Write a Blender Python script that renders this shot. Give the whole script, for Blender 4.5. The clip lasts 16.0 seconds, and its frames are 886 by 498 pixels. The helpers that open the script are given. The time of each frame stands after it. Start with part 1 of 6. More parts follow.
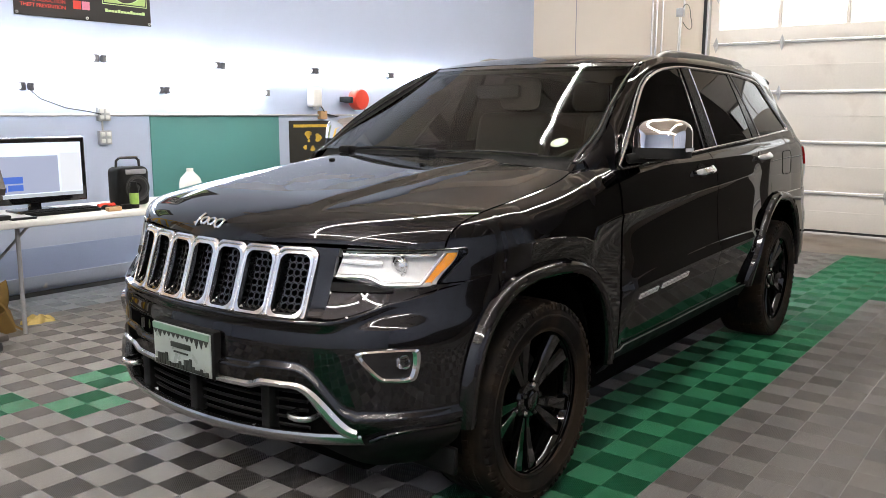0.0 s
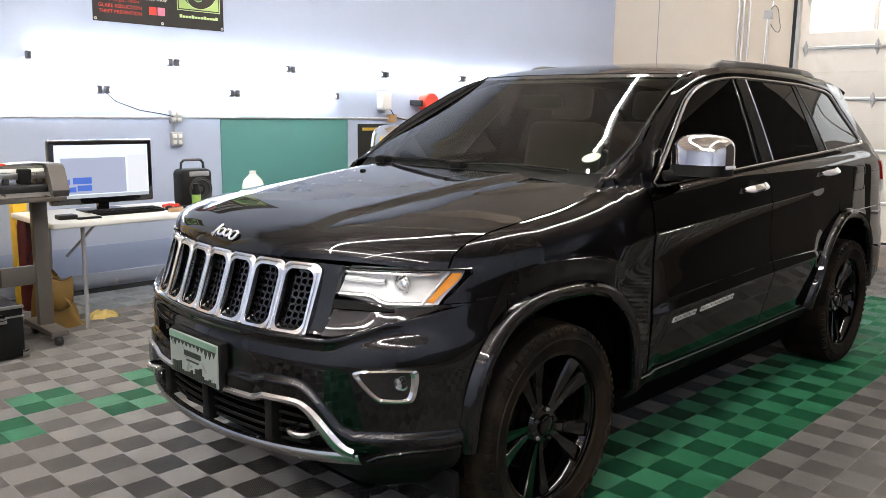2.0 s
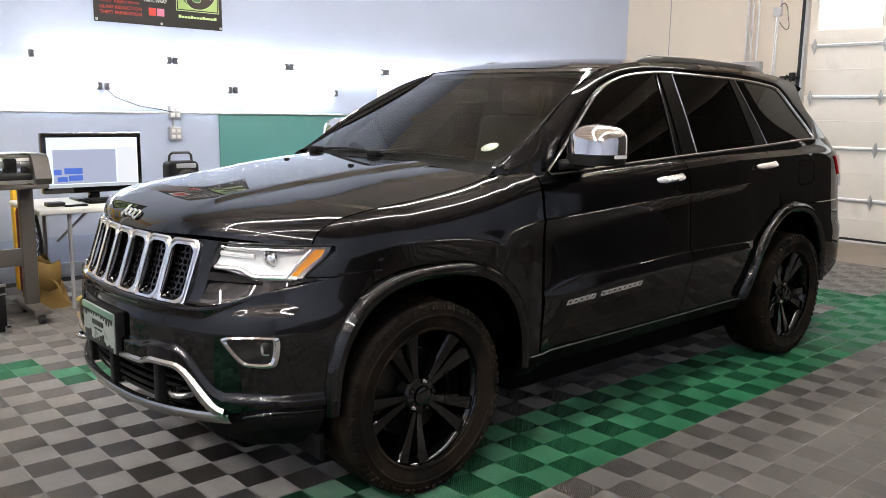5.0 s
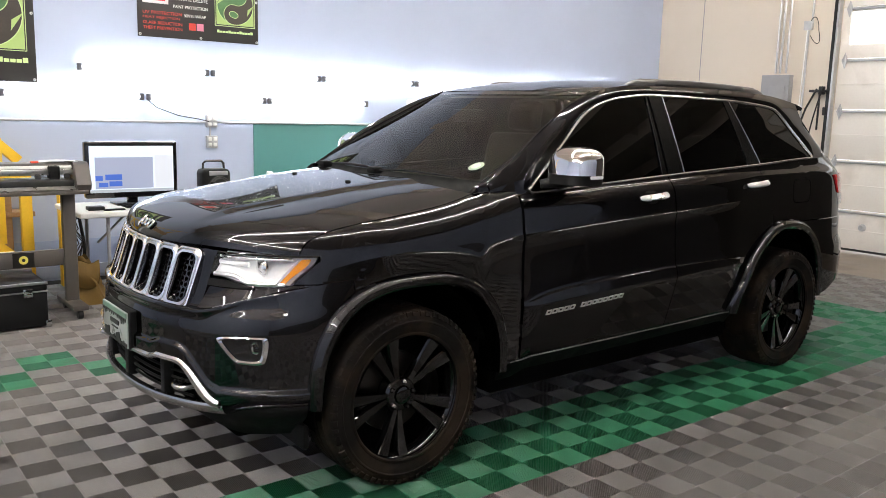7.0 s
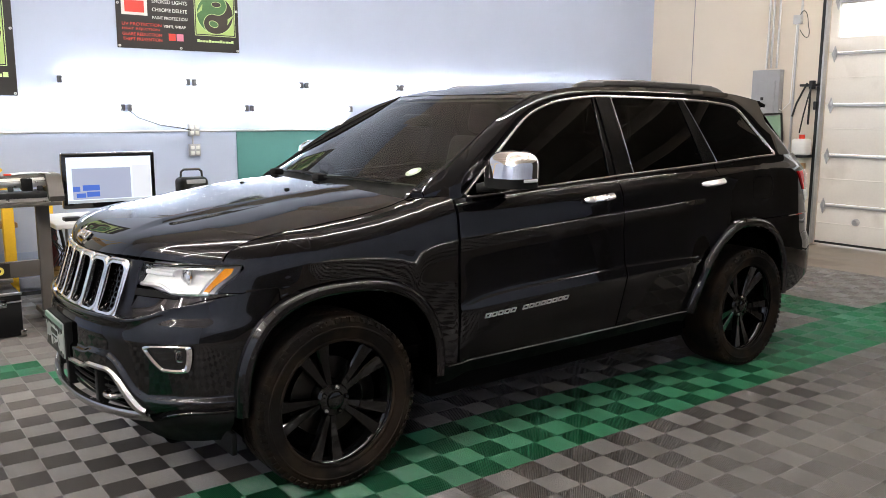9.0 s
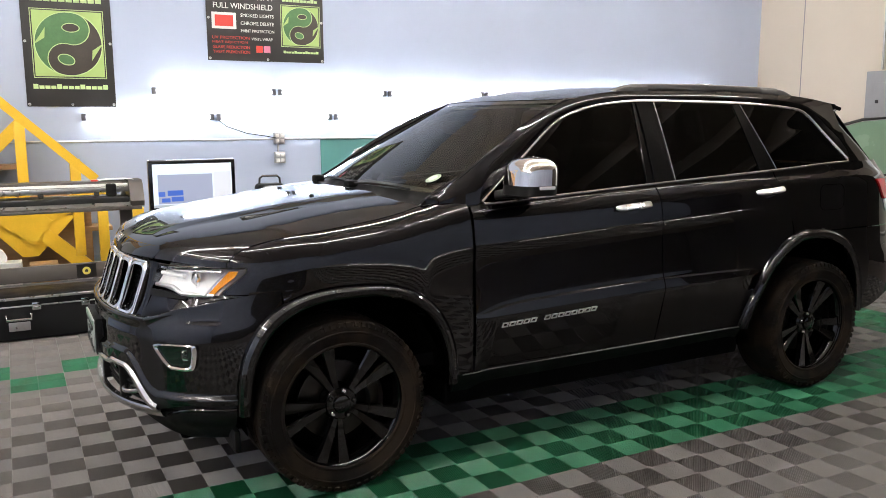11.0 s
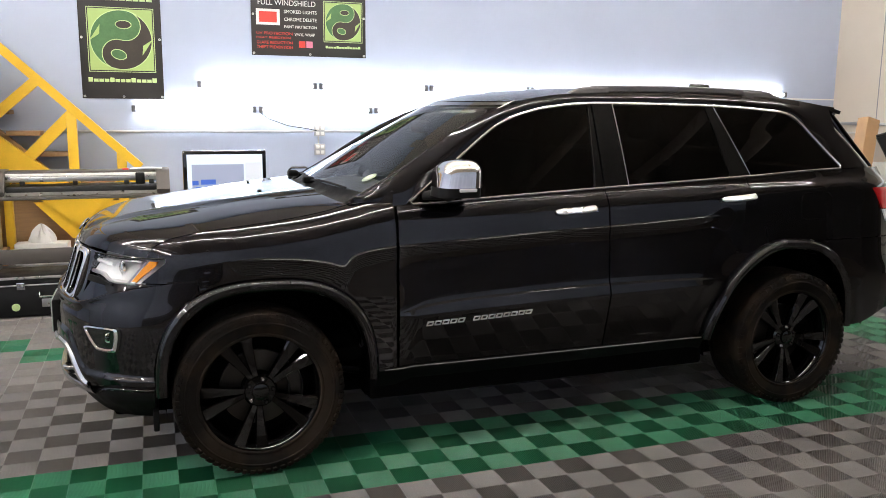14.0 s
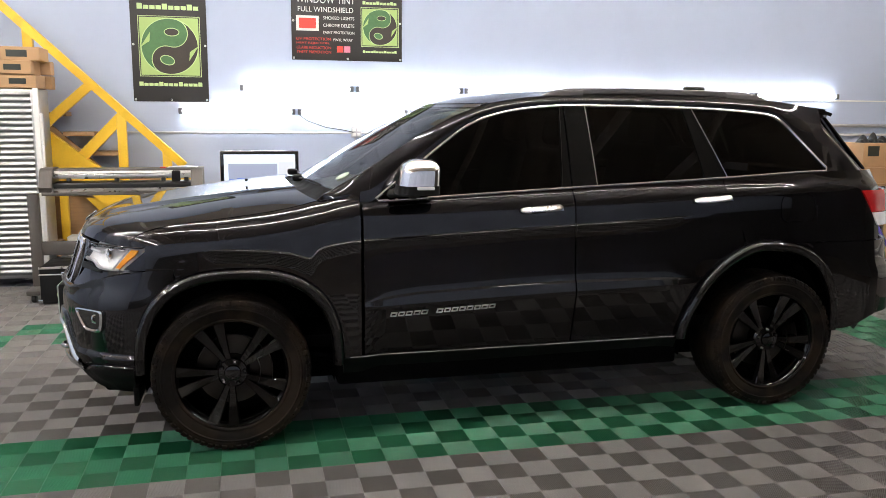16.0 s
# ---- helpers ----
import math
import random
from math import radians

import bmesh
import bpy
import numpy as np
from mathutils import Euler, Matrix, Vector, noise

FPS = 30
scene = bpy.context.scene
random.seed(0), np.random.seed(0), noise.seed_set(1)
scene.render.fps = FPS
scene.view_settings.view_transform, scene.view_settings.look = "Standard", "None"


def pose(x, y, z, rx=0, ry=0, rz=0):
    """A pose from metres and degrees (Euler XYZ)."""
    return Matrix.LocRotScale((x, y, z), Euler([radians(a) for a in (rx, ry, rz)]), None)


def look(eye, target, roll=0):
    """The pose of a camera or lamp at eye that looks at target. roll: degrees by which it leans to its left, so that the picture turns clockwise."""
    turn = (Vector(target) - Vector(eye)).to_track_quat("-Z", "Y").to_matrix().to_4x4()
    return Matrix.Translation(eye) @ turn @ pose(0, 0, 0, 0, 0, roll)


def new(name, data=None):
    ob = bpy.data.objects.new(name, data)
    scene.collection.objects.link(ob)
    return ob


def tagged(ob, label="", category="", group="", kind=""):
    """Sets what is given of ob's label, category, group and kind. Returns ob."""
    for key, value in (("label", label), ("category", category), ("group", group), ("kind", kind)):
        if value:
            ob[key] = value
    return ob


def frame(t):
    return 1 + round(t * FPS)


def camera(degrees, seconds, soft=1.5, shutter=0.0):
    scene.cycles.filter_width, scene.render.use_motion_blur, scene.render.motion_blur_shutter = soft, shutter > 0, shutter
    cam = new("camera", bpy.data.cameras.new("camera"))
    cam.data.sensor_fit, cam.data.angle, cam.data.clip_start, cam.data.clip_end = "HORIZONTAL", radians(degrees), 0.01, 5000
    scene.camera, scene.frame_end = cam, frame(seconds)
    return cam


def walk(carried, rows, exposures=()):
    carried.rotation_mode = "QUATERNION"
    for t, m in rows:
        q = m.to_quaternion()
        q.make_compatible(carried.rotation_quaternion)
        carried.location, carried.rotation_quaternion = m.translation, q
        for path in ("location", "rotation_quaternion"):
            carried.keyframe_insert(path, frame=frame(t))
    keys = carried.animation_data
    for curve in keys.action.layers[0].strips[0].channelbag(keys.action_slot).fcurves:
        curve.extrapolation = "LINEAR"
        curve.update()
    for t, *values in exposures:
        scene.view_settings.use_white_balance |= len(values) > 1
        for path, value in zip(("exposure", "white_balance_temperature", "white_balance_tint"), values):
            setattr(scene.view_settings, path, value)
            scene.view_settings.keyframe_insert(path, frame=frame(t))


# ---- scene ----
cam = camera(56.9, 16.0, soft=0.6)
PATH = [
    (0, (-2.479, -2.361, 1.415), (-0.92, -1.151, 1.088), 0.2),
    (0.5, (-2.431, -2.43, 1.439), (-0.931, -1.15, 1.113), 0.3),
    (1, (-2.402, -2.469, 1.451), (-0.986, -1.095, 1.123), 0.4),
    (1.5, (-2.315, -2.488, 1.466), (-0.91, -1.104, 1.137), 0.5),
    (2, (-2.251, -2.522, 1.472), (-0.837, -1.146, 1.141), 0.8),
    (2.5, (-2.177, -2.612, 1.47), (-0.743, -1.258, 1.141), 0.8),
    (3, (-2.127, -2.747, 1.464), (-0.716, -1.367, 1.137), 0.7),
    (3.5, (-2.098, -2.872, 1.466), (-0.758, -1.424, 1.137), 0.6),
    (4, (-2.071, -2.961, 1.458), (-0.738, -1.506, 1.129), 1.1),
    (4.5, (-1.99, -3.025, 1.436), (-0.665, -1.564, 1.106), 0.8),
    (4.7, (-1.952, -3.059, 1.437), (-0.629, -1.596, 1.106), 0.8),
    (7, (-1.9, -3.501, 1.533), (-0.676, -1.953, 1.206), 1.5),
    (7.5, (-1.886, -3.55, 1.54), (-0.671, -1.995, 1.214), 1.1),
    (8, (-1.824, -3.594, 1.539), (-0.612, -2.037, 1.212), 0.7),
    (8.5, (-1.707, -3.659, 1.546), (-0.5, -2.098, 1.219), 0.4),
    (9, (-1.607, -3.751, 1.56), (-0.425, -2.171, 1.235), 0.2),
    (9.5, (-1.514, -3.88, 1.566), (-0.402, -2.25, 1.242), 0.0),
    (9.7, (-1.474, -3.932, 1.572), (-0.405, -2.273, 1.247), 0.0),
    (11.8, (-0.984, -4.059, 1.548), (-0.101, -2.292, 1.236), -0.1),
    (12, (-0.937, -4.103, 1.587), (-0.071, -2.331, 1.258), 0.1),
    (12.5, (-0.817, -4.239, 1.602), (-0.011, -2.438, 1.274), 0.3),
    (13, (-0.699, -4.296, 1.595), (0.078, -2.483, 1.265), 0.6),
    (13.5, (-0.542, -4.328, 1.604), (0.177, -2.492, 1.272), 0.3),
    (14, (-0.417, -4.401, 1.61), (0.249, -2.544, 1.278), 0.5),
    (14.5, (-0.286, -4.573, 1.616), (0.351, -2.706, 1.288), 0.3),
    (15, (-0.188, -4.695, 1.615), (0.421, -2.818, 1.289), 1.1),
    (15.5, (-0.064, -4.729, 1.606), (0.498, -2.837, 1.28), 0.6),
    (16, (0.084, -4.754, 1.613), (0.55, -2.837, 1.285), 0.5),
]
walk(cam, [(t, look(eye, target, roll)) for t, eye, target, roll in PATH])

# ---------------------------------------------------------------- light
def daylight():
    w = bpy.data.worlds.new("sky")
    scene.world = w
    w.use_nodes = True
    nt = w.node_tree
    sky = nt.nodes.new("ShaderNodeTexSky")
    sky.sky_type, sky.sun_disc = "NISHITA", False
    sky.sun_elevation, sky.sun_rotation = radians(40), radians(120)
    nt.links.new(sky.outputs[0], nt.nodes["Background"].inputs[0])
    nt.nodes["Background"].inputs[1].default_value = 0.12
    sun = new("sun", bpy.data.lights.new("sun", "SUN"))
    sun.data.energy, sun.data.angle, sun.data.color = 2.0, radians(0.6), (1, 0.95, 0.88)
    sun.matrix_world = look((20, -12, 18), (8, 0, 0))


daylight()

TUBE_WALL = 54.0      # strength of the wall tubes
TUBE_CEIL, TUBE_DIM = 208.0, 130.0      # ceiling tube strengths: over the car, and beside it, dimmed to darken the floor

# ---------------------------------------------------------------- materials
MATS = {}


def mat(name, color, rough=0.5, metal=0.0, coat=0.0, vary=0.12, scale=8.0, bump=0.0, bscale=60.0, spec=0.5,
        trans=0.0, ior=1.45, edge=None, emit=None, strength=0.0, rand=0.0, stretch=(1, 1, 1), fine=None, coat_rough=0.03, coat_ior=1.5, alpha=1.0, stain=None):
    """A surface: base colour with variation at two scales, relief, gloss."""
    m = bpy.data.materials.new(name)
    m.use_nodes = True
    nt = m.node_tree
    b = nt.nodes["Principled BSDF"]
    L = nt.links.new
    b.inputs["Roughness"].default_value = rough
    b.inputs["Metallic"].default_value = metal
    b.inputs["Coat Weight"].default_value = coat
    b.inputs["Coat Roughness"].default_value = coat_rough
    b.inputs["Coat IOR"].default_value = coat_ior
    b.inputs["Specular IOR Level"].default_value = spec
    b.inputs["Transmission Weight"].default_value = trans
    b.inputs["IOR"].default_value = ior
    b.inputs["Alpha"].default_value = alpha
    if edge:
        b.inputs["Specular Tint"].default_value = (*edge, 1)
    b.inputs["Base Color"].default_value = (*color, 1)
    if emit:
        b.inputs["Emission Color"].default_value = (*emit, 1)
        b.inputs["Emission Strength"].default_value = strength
    MATS[name] = m
    if not (vary or bump or rand):
        return m
    tc = nt.nodes.new("ShaderNodeTexCoord")
    mp = nt.nodes.new("ShaderNodeMapping")
    mp.inputs["Scale"].default_value = stretch
    L(tc.outputs["Object"], mp.inputs[0])
    n1 = nt.nodes.new("ShaderNodeTexNoise")
    n1.inputs["Scale"].default_value, n1.inputs["Detail"].default_value = scale, 6
    L(mp.outputs[0], n1.inputs["Vector"])
    n2 = nt.nodes.new("ShaderNodeTexNoise")
    n2.inputs["Scale"].default_value, n2.inputs["Detail"].default_value = fine or bscale, 4
    L(mp.outputs[0], n2.inputs["Vector"])
    add = nt.nodes.new("ShaderNodeMath")
    add.operation = "MULTIPLY_ADD"
    L(n1.outputs[0], add.inputs[0])
    add.inputs[1].default_value = 0.65
    sc = nt.nodes.new("ShaderNodeMath")
    sc.operation = "MULTIPLY"
    sc.inputs[1].default_value = 0.35
    L(n2.outputs[0], sc.inputs[0])
    L(sc.outputs[0], add.inputs[2])
    last = add.outputs[0]
    if rand:
        oi = nt.nodes.new("ShaderNodeObjectInfo")
        r = nt.nodes.new("ShaderNodeMath")
        r.operation = "MULTIPLY_ADD"
        L(oi.outputs["Random"], r.inputs[0])
        r.inputs[1].default_value = rand
        L(last, r.inputs[2])
        r2 = nt.nodes.new("ShaderNodeMath")
        r2.operation = "SUBTRACT"
        L(r.outputs[0], r2.inputs[0])
        r2.inputs[1].default_value = rand / 2
        last = r2.outputs[0]
    mr = nt.nodes.new("ShaderNodeMapRange")
    mr.inputs[1].default_value, mr.inputs[2].default_value = 0.25, 0.75
    mr.inputs[3].default_value, mr.inputs[4].default_value = 1 - vary, 1 + vary
    L(last, mr.inputs[0])
    mx = nt.nodes.new("ShaderNodeMix")
    mx.data_type, mx.blend_type = "RGBA", "MULTIPLY"
    mx.inputs[0].default_value = 1
    mx.inputs[6].default_value = (*color, 1)
    cr = nt.nodes.new("ShaderNodeCombineColor")
    for i in range(3):
        L(mr.outputs[0], cr.inputs[i])
    L(cr.outputs[0], mx.inputs[7])
    col = mx.outputs[2]
    if stain:
        n3 = nt.nodes.new("ShaderNodeTexNoise")
        n3.inputs["Scale"].default_value, n3.inputs["Detail"].default_value = stain[1], 8
        L(mp.outputs[0], n3.inputs["Vector"])
        rg = nt.nodes.new("ShaderNodeMapRange")
        rg.inputs[1].default_value, rg.inputs[2].default_value = stain[2], stain[2] + 0.12
        rg.inputs[4].default_value = stain[3]
        L(n3.outputs[0], rg.inputs[0])
        ms = nt.nodes.new("ShaderNodeMix")
        ms.data_type = "RGBA"
        L(rg.outputs[0], ms.inputs[0])
        L(col, ms.inputs[6])
        ms.inputs[7].default_value = (*stain[0], 1)
        col = ms.outputs[2]
    L(col, b.inputs["Base Color"])
    rr = nt.nodes.new("ShaderNodeMapRange")
    rr.inputs[1].default_value, rr.inputs[2].default_value = 0.3, 0.7
    rr.inputs[3].default_value, rr.inputs[4].default_value = rough * 0.85, min(1, rough * 1.15)
    L(n1.outputs[0], rr.inputs[0])
    L(rr.outputs[0], b.inputs["Roughness"])
    if bump:
        bp = nt.nodes.new("ShaderNodeBump")
        bp.inputs["Strength"].default_value = bump
        bp.inputs["Distance"].default_value = 0.002
        L(n2.outputs[0], bp.inputs["Height"])
        L(bp.outputs[0], b.inputs["Normal"])
    return m


PAINT = mat("car_paint", (0.0118, 0.0115, 0.0135), 0.35, 1.0, 1.0, 0.10, 3, 0, 900, edge=(0.2, 0.2, 0.2), coat_rough=0.022, coat_ior=1.5)
GLOSS = mat("gloss_black", (0.006, 0.006, 0.007), 0.12, 0, 0.6, 0.1, 10, 0, 80)
PILLARM = mat("pillar_black", (0.004, 0.004, 0.004), 0.22, 0, 0, 0.1, 10, 0, 80, spec=0.25)
PLAST = mat("black_plastic", (0.008, 0.008, 0.008), 0.55, 0, 0, 0.2, 12, 0.25, 300, spec=0.12)
# near-black without sheen: shade put into the colour of hollows and gaps
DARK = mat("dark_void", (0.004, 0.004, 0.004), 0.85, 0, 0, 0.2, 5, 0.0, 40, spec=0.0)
CHROME = mat("chrome", (0.78, 0.78, 0.79), 0.07, 1.0, 0, 0.04, 9, 0, 60)
HCHROME = mat("worn_chrome", (0.86, 0.86, 0.87), 0.20, 1.0, 0, 0.04, 9, 0, 60)
CAPM = mat("mirror_chrome", (0.84, 0.83, 0.82), 0.04, 1.0, 0, 0.04, 9, 0, 60)
HANDLEM = mat("handle_chrome", (0.90, 0.90, 0.91), 0.30, 1.0, 0, 0.04, 9, 0, 60)
RAILM = mat("rail_metal", (0.17, 0.16, 0.152), 0.32, 0.35, 0, 0.05, 9, 0, 60)
SATIN = mat("satin_silver", (0.62, 0.62, 0.63), 0.24, 1.0, 0, 0.06, 12, 0, 200)
RUBBER = mat("tyre_rubber", (0.006, 0.0045, 0.0035), 0.8, 0, 0, 0.25, 7, 0.3, 120, spec=0.2, stain=((0.022, 0.014, 0.0085), 6, 0.44, 0.8))
WHEELB = mat("wheel_black", (0.0025, 0.0025, 0.0025), 0.08, 0, 0.6, 0.1, 10, 0, 80, spec=0.3)
STEEL = mat("brake_steel", (0.05, 0.047, 0.044), 0.35, 1.0, 0, 0.15, 15, 0.1, 150)
AMBER = mat("amber_lens", (1.0, 0.40, 0.02), 0.12, 0, 0.6, 0.05, 30, 0, 60, emit=None)
RED = mat("red_lens", (0.55, 0.012, 0.015), 0.10, 0, 0.8, 0.06, 25, 0, 60)
CLEAR = mat("clear_lens", (0.96, 0.96, 0.97), 0.18, 0.0, 0.8, 0.05, 30, 0, 60)
SEAT = mat("black_leather", (0.038, 0.035, 0.028), 0.55, 0, 0, 0.2, 14, 0.3, 200)


def glass(name, tint, rough=0.0, ior=1.45):
    """A thin tinted pane: light passes straight through it, and it mirrors what is round it."""
    m = bpy.data.materials.new(name)
    m.use_nodes = True
    nt = m.node_tree
    nt.nodes.clear()
    out = nt.nodes.new("ShaderNodeOutputMaterial")
    tr = nt.nodes.new("ShaderNodeBsdfTransparent")
    tr.inputs[0].default_value = (*tint, 1)
    gl = nt.nodes.new("ShaderNodeBsdfGlossy")
    gl.inputs["Roughness"].default_value = rough
    fr = nt.nodes.new("ShaderNodeFresnel")
    fr.inputs[0].default_value = ior
    mx = nt.nodes.new("ShaderNodeMixShader")
    nt.links.new(fr.outputs[0], mx.inputs[0])
    nt.links.new(tr.outputs[0], mx.inputs[1])
    nt.links.new(gl.outputs[0], mx.inputs[2])
    nt.links.new(mx.outputs[0], out.inputs[0])
    MATS[name] = m
    return m


WSGLASS = glass("windshield_glass", (0.66, 0.74, 0.64), ior=1.50)
TINT = glass("tinted_glass", (0.012, 0.011, 0.010), ior=1.34)
CLEARGLASS = glass("window_glass", (0.97, 0.98, 0.98))


# ---------------------------------------------------------------- geometry helpers
def mono(xs, ys):
    """A smooth curve through a few shape numbers (monotone cubic)."""
    xs, ys = np.array(xs, float), np.array(ys, float)
    h, d = np.diff(xs), np.diff(ys) / np.diff(xs)
    m = np.zeros(len(xs))
    m[0], m[-1] = d[0], d[-1]
    for i in range(1, len(xs) - 1):
        if d[i - 1] * d[i] > 0:
            a, b = 2 * h[i] + h[i - 1], h[i] + 2 * h[i - 1]
            m[i] = (a + b) / (a / d[i - 1] + b / d[i])

    def f(x):
        x = min(max(x, xs[0]), xs[-1])
        i = min(max(int(np.searchsorted(xs, x)) - 1, 0), len(h) - 1)
        t = (x - xs[i]) / h[i]
        return float((2 * t ** 3 - 3 * t * t + 1) * ys[i] + (t ** 3 - 2 * t * t + t) * h[i] * m[i]
                     + (3 * t * t - 2 * t ** 3) * ys[i + 1] + (t ** 3 - t * t) * h[i] * m[i + 1])
    return f


def lerp(a, b, t):
    return a + (b - a) * t


def sstep(a, b, x):
    t = min(max((x - a) / (b - a), 0), 1)
    return t * t * (3 - 2 * t)


def link(name, geo, material, parent=None, label="", smooth=35):
    V, F = geo
    me = bpy.data.meshes.new(name)
    me.from_pydata([tuple(v) for v in V], [], F)
    me.validate()
    if smooth:
        me.polygons.foreach_set("use_smooth", [True] * len(me.polygons))
        me.set_sharp_from_angle(angle=radians(smooth))
    me.materials.append(material)
    ob = new(name, me)
    if parent:
        ob.parent = parent
    if label:
        tagged(ob, label)
    return ob


part = link


def thing(name, label, category, group="", at=None, kind=""):
    ob = new(name)
    ob.empty_display_size = 0.1
    if at is not None:
        ob.matrix_world = at if isinstance(at, Matrix) else pose(*at)
    return tagged(ob, label, category, group, kind)


def join(*geos):
    V, F = [], []
    for v, f in geos:
        n = len(V)
        V += list(v)
        F += [tuple(i + n for i in q) for q in f]
    return V, F


def moved(geo, m):
    return [tuple(m @ Vector(v)) for v in geo[0]], geo[1]


def mirror(geo):
    return [(v[0], -v[1], v[2]) for v in geo[0]], [tuple(reversed(f)) for f in geo[1]]


def box(x0, x1, y0, y1, z0, z1, r=0.0, seg=2):
    """A box between two corners with rounded edges."""
    bm = bmesh.new()
    bmesh.ops.create_cube(bm, size=1, matrix=Matrix.Translation(((x0 + x1) / 2, (y0 + y1) / 2, (z0 + z1) / 2))
                          @ Matrix.Diagonal((x1 - x0, y1 - y0, z1 - z0, 1)))
    if r:
        bmesh.ops.bevel(bm, geom=bm.edges[:], offset=r, segments=seg, affect="EDGES", profile=0.5)
    V = [tuple(v.co) for v in bm.verts]
    bm.verts.index_update()
    F = [tuple(v.index for v in f.verts) for f in bm.faces]
    bm.free()
    return V, F


def tube(path, r, seg=8, closed=False, flat=1.0):
    """A round rod along a path; flat squeezes it across."""
    pts = [Vector(p) for p in path]
    n = len(pts)
    V, F = [], []
    ref = None
    for i, p in enumerate(pts):
        a = pts[(i - 1) % n] if (i or closed) else p
        b = pts[(i + 1) % n] if (i < n - 1 or closed) else p
        d = (b - a).normalized()
        if ref is None:
            ref = d.orthogonal().normalized()
        ref = (ref - d * ref.dot(d)).normalized()
        s = d.cross(ref)
        rr = r(i / max(1, n - 1)) if callable(r) else r
        for k in range(seg):
            an = 2 * math.pi * k / seg
            V.append(tuple(p + ref * (rr * math.cos(an)) + s * (rr * flat * math.sin(an))))
    for i in range(n if closed else n - 1):
        j = (i + 1) % n
        for k in range(seg):
            l = (k + 1) % seg
            F.append((i * seg + k, i * seg + l, j * seg + l, j * seg + k))
    if not closed:
        F.append(tuple(reversed(range(seg))))
        F.append(tuple((n - 1) * seg + k for k in range(seg)))
    return V, F


def rod(a, b, r, seg=12):
    return tube([a, b], r, seg)


def sheet(f, nu, nv, depth=0.0, flip=False, closed_u=False):
    """A surface f(a, b) with a, b in 0..1; depth: a rim turned inwards along the normals."""
    P = [[Vector(f(i / nu, j / nv)) for j in range(nv + 1)] for i in range(nu + 1)]
    V = [tuple(P[i][j]) for i in range(nu + 1) for j in range(nv + 1)]
    w = nv + 1
    F = [(i * w + j, (i + 1) * w + j, (i + 1) * w + j + 1, i * w + j + 1) for i in range(nu) for j in range(nv)]
    if depth:
        ring = [(i, 0) for i in range(nu)] + [(nu, j) for j in range(nv)] + [(i, nv) for i in range(nu, 0, -1)] + [(0, j) for j in range(nv, 0, -1)]
        base = len(V)
        for i, j in ring:
            i0, i1, j0, j1 = max(i - 1, 0), min(i + 1, nu), max(j - 1, 0), min(j + 1, nv)
            nrm = (P[i1][j] - P[i0][j]).cross(P[i][j1] - P[i][j0])
            nrm = nrm.normalized() if nrm.length > 1e-9 else Vector((0, 0, 1))
            if flip:
                nrm = -nrm
            V.append(tuple(P[i][j] - nrm * depth))
        m = len(ring)
        for k in range(m):
            a, b = ring[k], ring[(k + 1) % m]
            F.append((b[0] * w + b[1], a[0] * w + a[1], base + k, base + (k + 1) % m))
    if flip:
        F = [tuple(reversed(q)) for q in F]
    return V, F


def lathe(profile, seg=48, axis="y"):
    """Turns (radius, along) pairs round an axis."""
    V, F = [], []
    n = len(profile)
    for k in range(seg):
        a = 2 * math.pi * k / seg
        for r, h in profile:
            c, s = r * math.cos(a), r * math.sin(a)
            V.append((c, h, s) if axis == "y" else (c, s, h) if axis == "z" else (h, c, s))
    for k in range(seg):
        l = (k + 1) % seg
        for i in range(n - 1):
            F.append((k * n + i, k * n + i + 1, l * n + i + 1, l * n + i))
    return V, F


def prism(poly, y0, y1, axis="y"):
    """A polygon in x, z (or another pair) pulled out along an axis."""
    n = len(poly)
    put = {"y": lambda p, h: (p[0], h, p[1]), "z": lambda p, h: (p[0], p[1], h), "x": lambda p, h: (h, p[0], p[1])}[axis]
    V = [put(p, y0) for p in poly] + [put(p, y1) for p in poly]
    F = [tuple(range(n)), tuple(reversed(range(n, 2 * n)))]
    F += [(i, n + i, n + (i + 1) % n, (i + 1) % n) for i in range(n)]
    return V, F


def rounded(w, h, r, n=5):
    """A rectangle with round corners, as a loop of pairs round the middle."""
    out = []
    for cx, cy, a0 in ((w / 2 - r, h / 2 - r, 0), (-w / 2 + r, h / 2 - r, 90), (-w / 2 + r, -h / 2 + r, 180), (w / 2 - r, -h / 2 + r, 270)):
        for k in range(n + 1):
            a = radians(a0 + 90 * k / n)
            out.append((cx + r * math.cos(a), cy + r * math.sin(a)))
    return out

# ---------------------------------------------------------------- the car's shape: x runs back from the front axle, y across, z up
WZ = mono([.18, .30, .38, .45, .64, .80, .95, 1.05, 1.11, 1.15, 1.20, 1.32], [.80, .86, .892, .900, .902, .900, .895, .889, .883, .870, .836, .79])
WX = mono([-.3, .3, 1.3, 2.2, 3.3, 3.9], [.965, .985, 1.0, .998, .975, .955])
SB = mono([.22, .36, .45, .68, .74, .80, .88, .97, 1.06], [.09, .02, .0, .0, .012, .048, .078, .103, .13])
SR = mono([.30, .42, .55, .72, .80, 1.0, 1.2, 1.35], [.10, .03, .0, .0, .05, .07, .09, .16])
FX, FA, FN = -.30, .57, 2.2
RX, RA, RN = 3.2, .68, 4.5
LEDGE = mono([.5, .6, .92, 1.46, 2.3], [.672, .68, .692, .71, .73])
LEDGE_W = mono([.5, .62, .75, .93, 1.47, 2.13, 2.4], [.006, .010, .035, .048, .050, .035, .02])
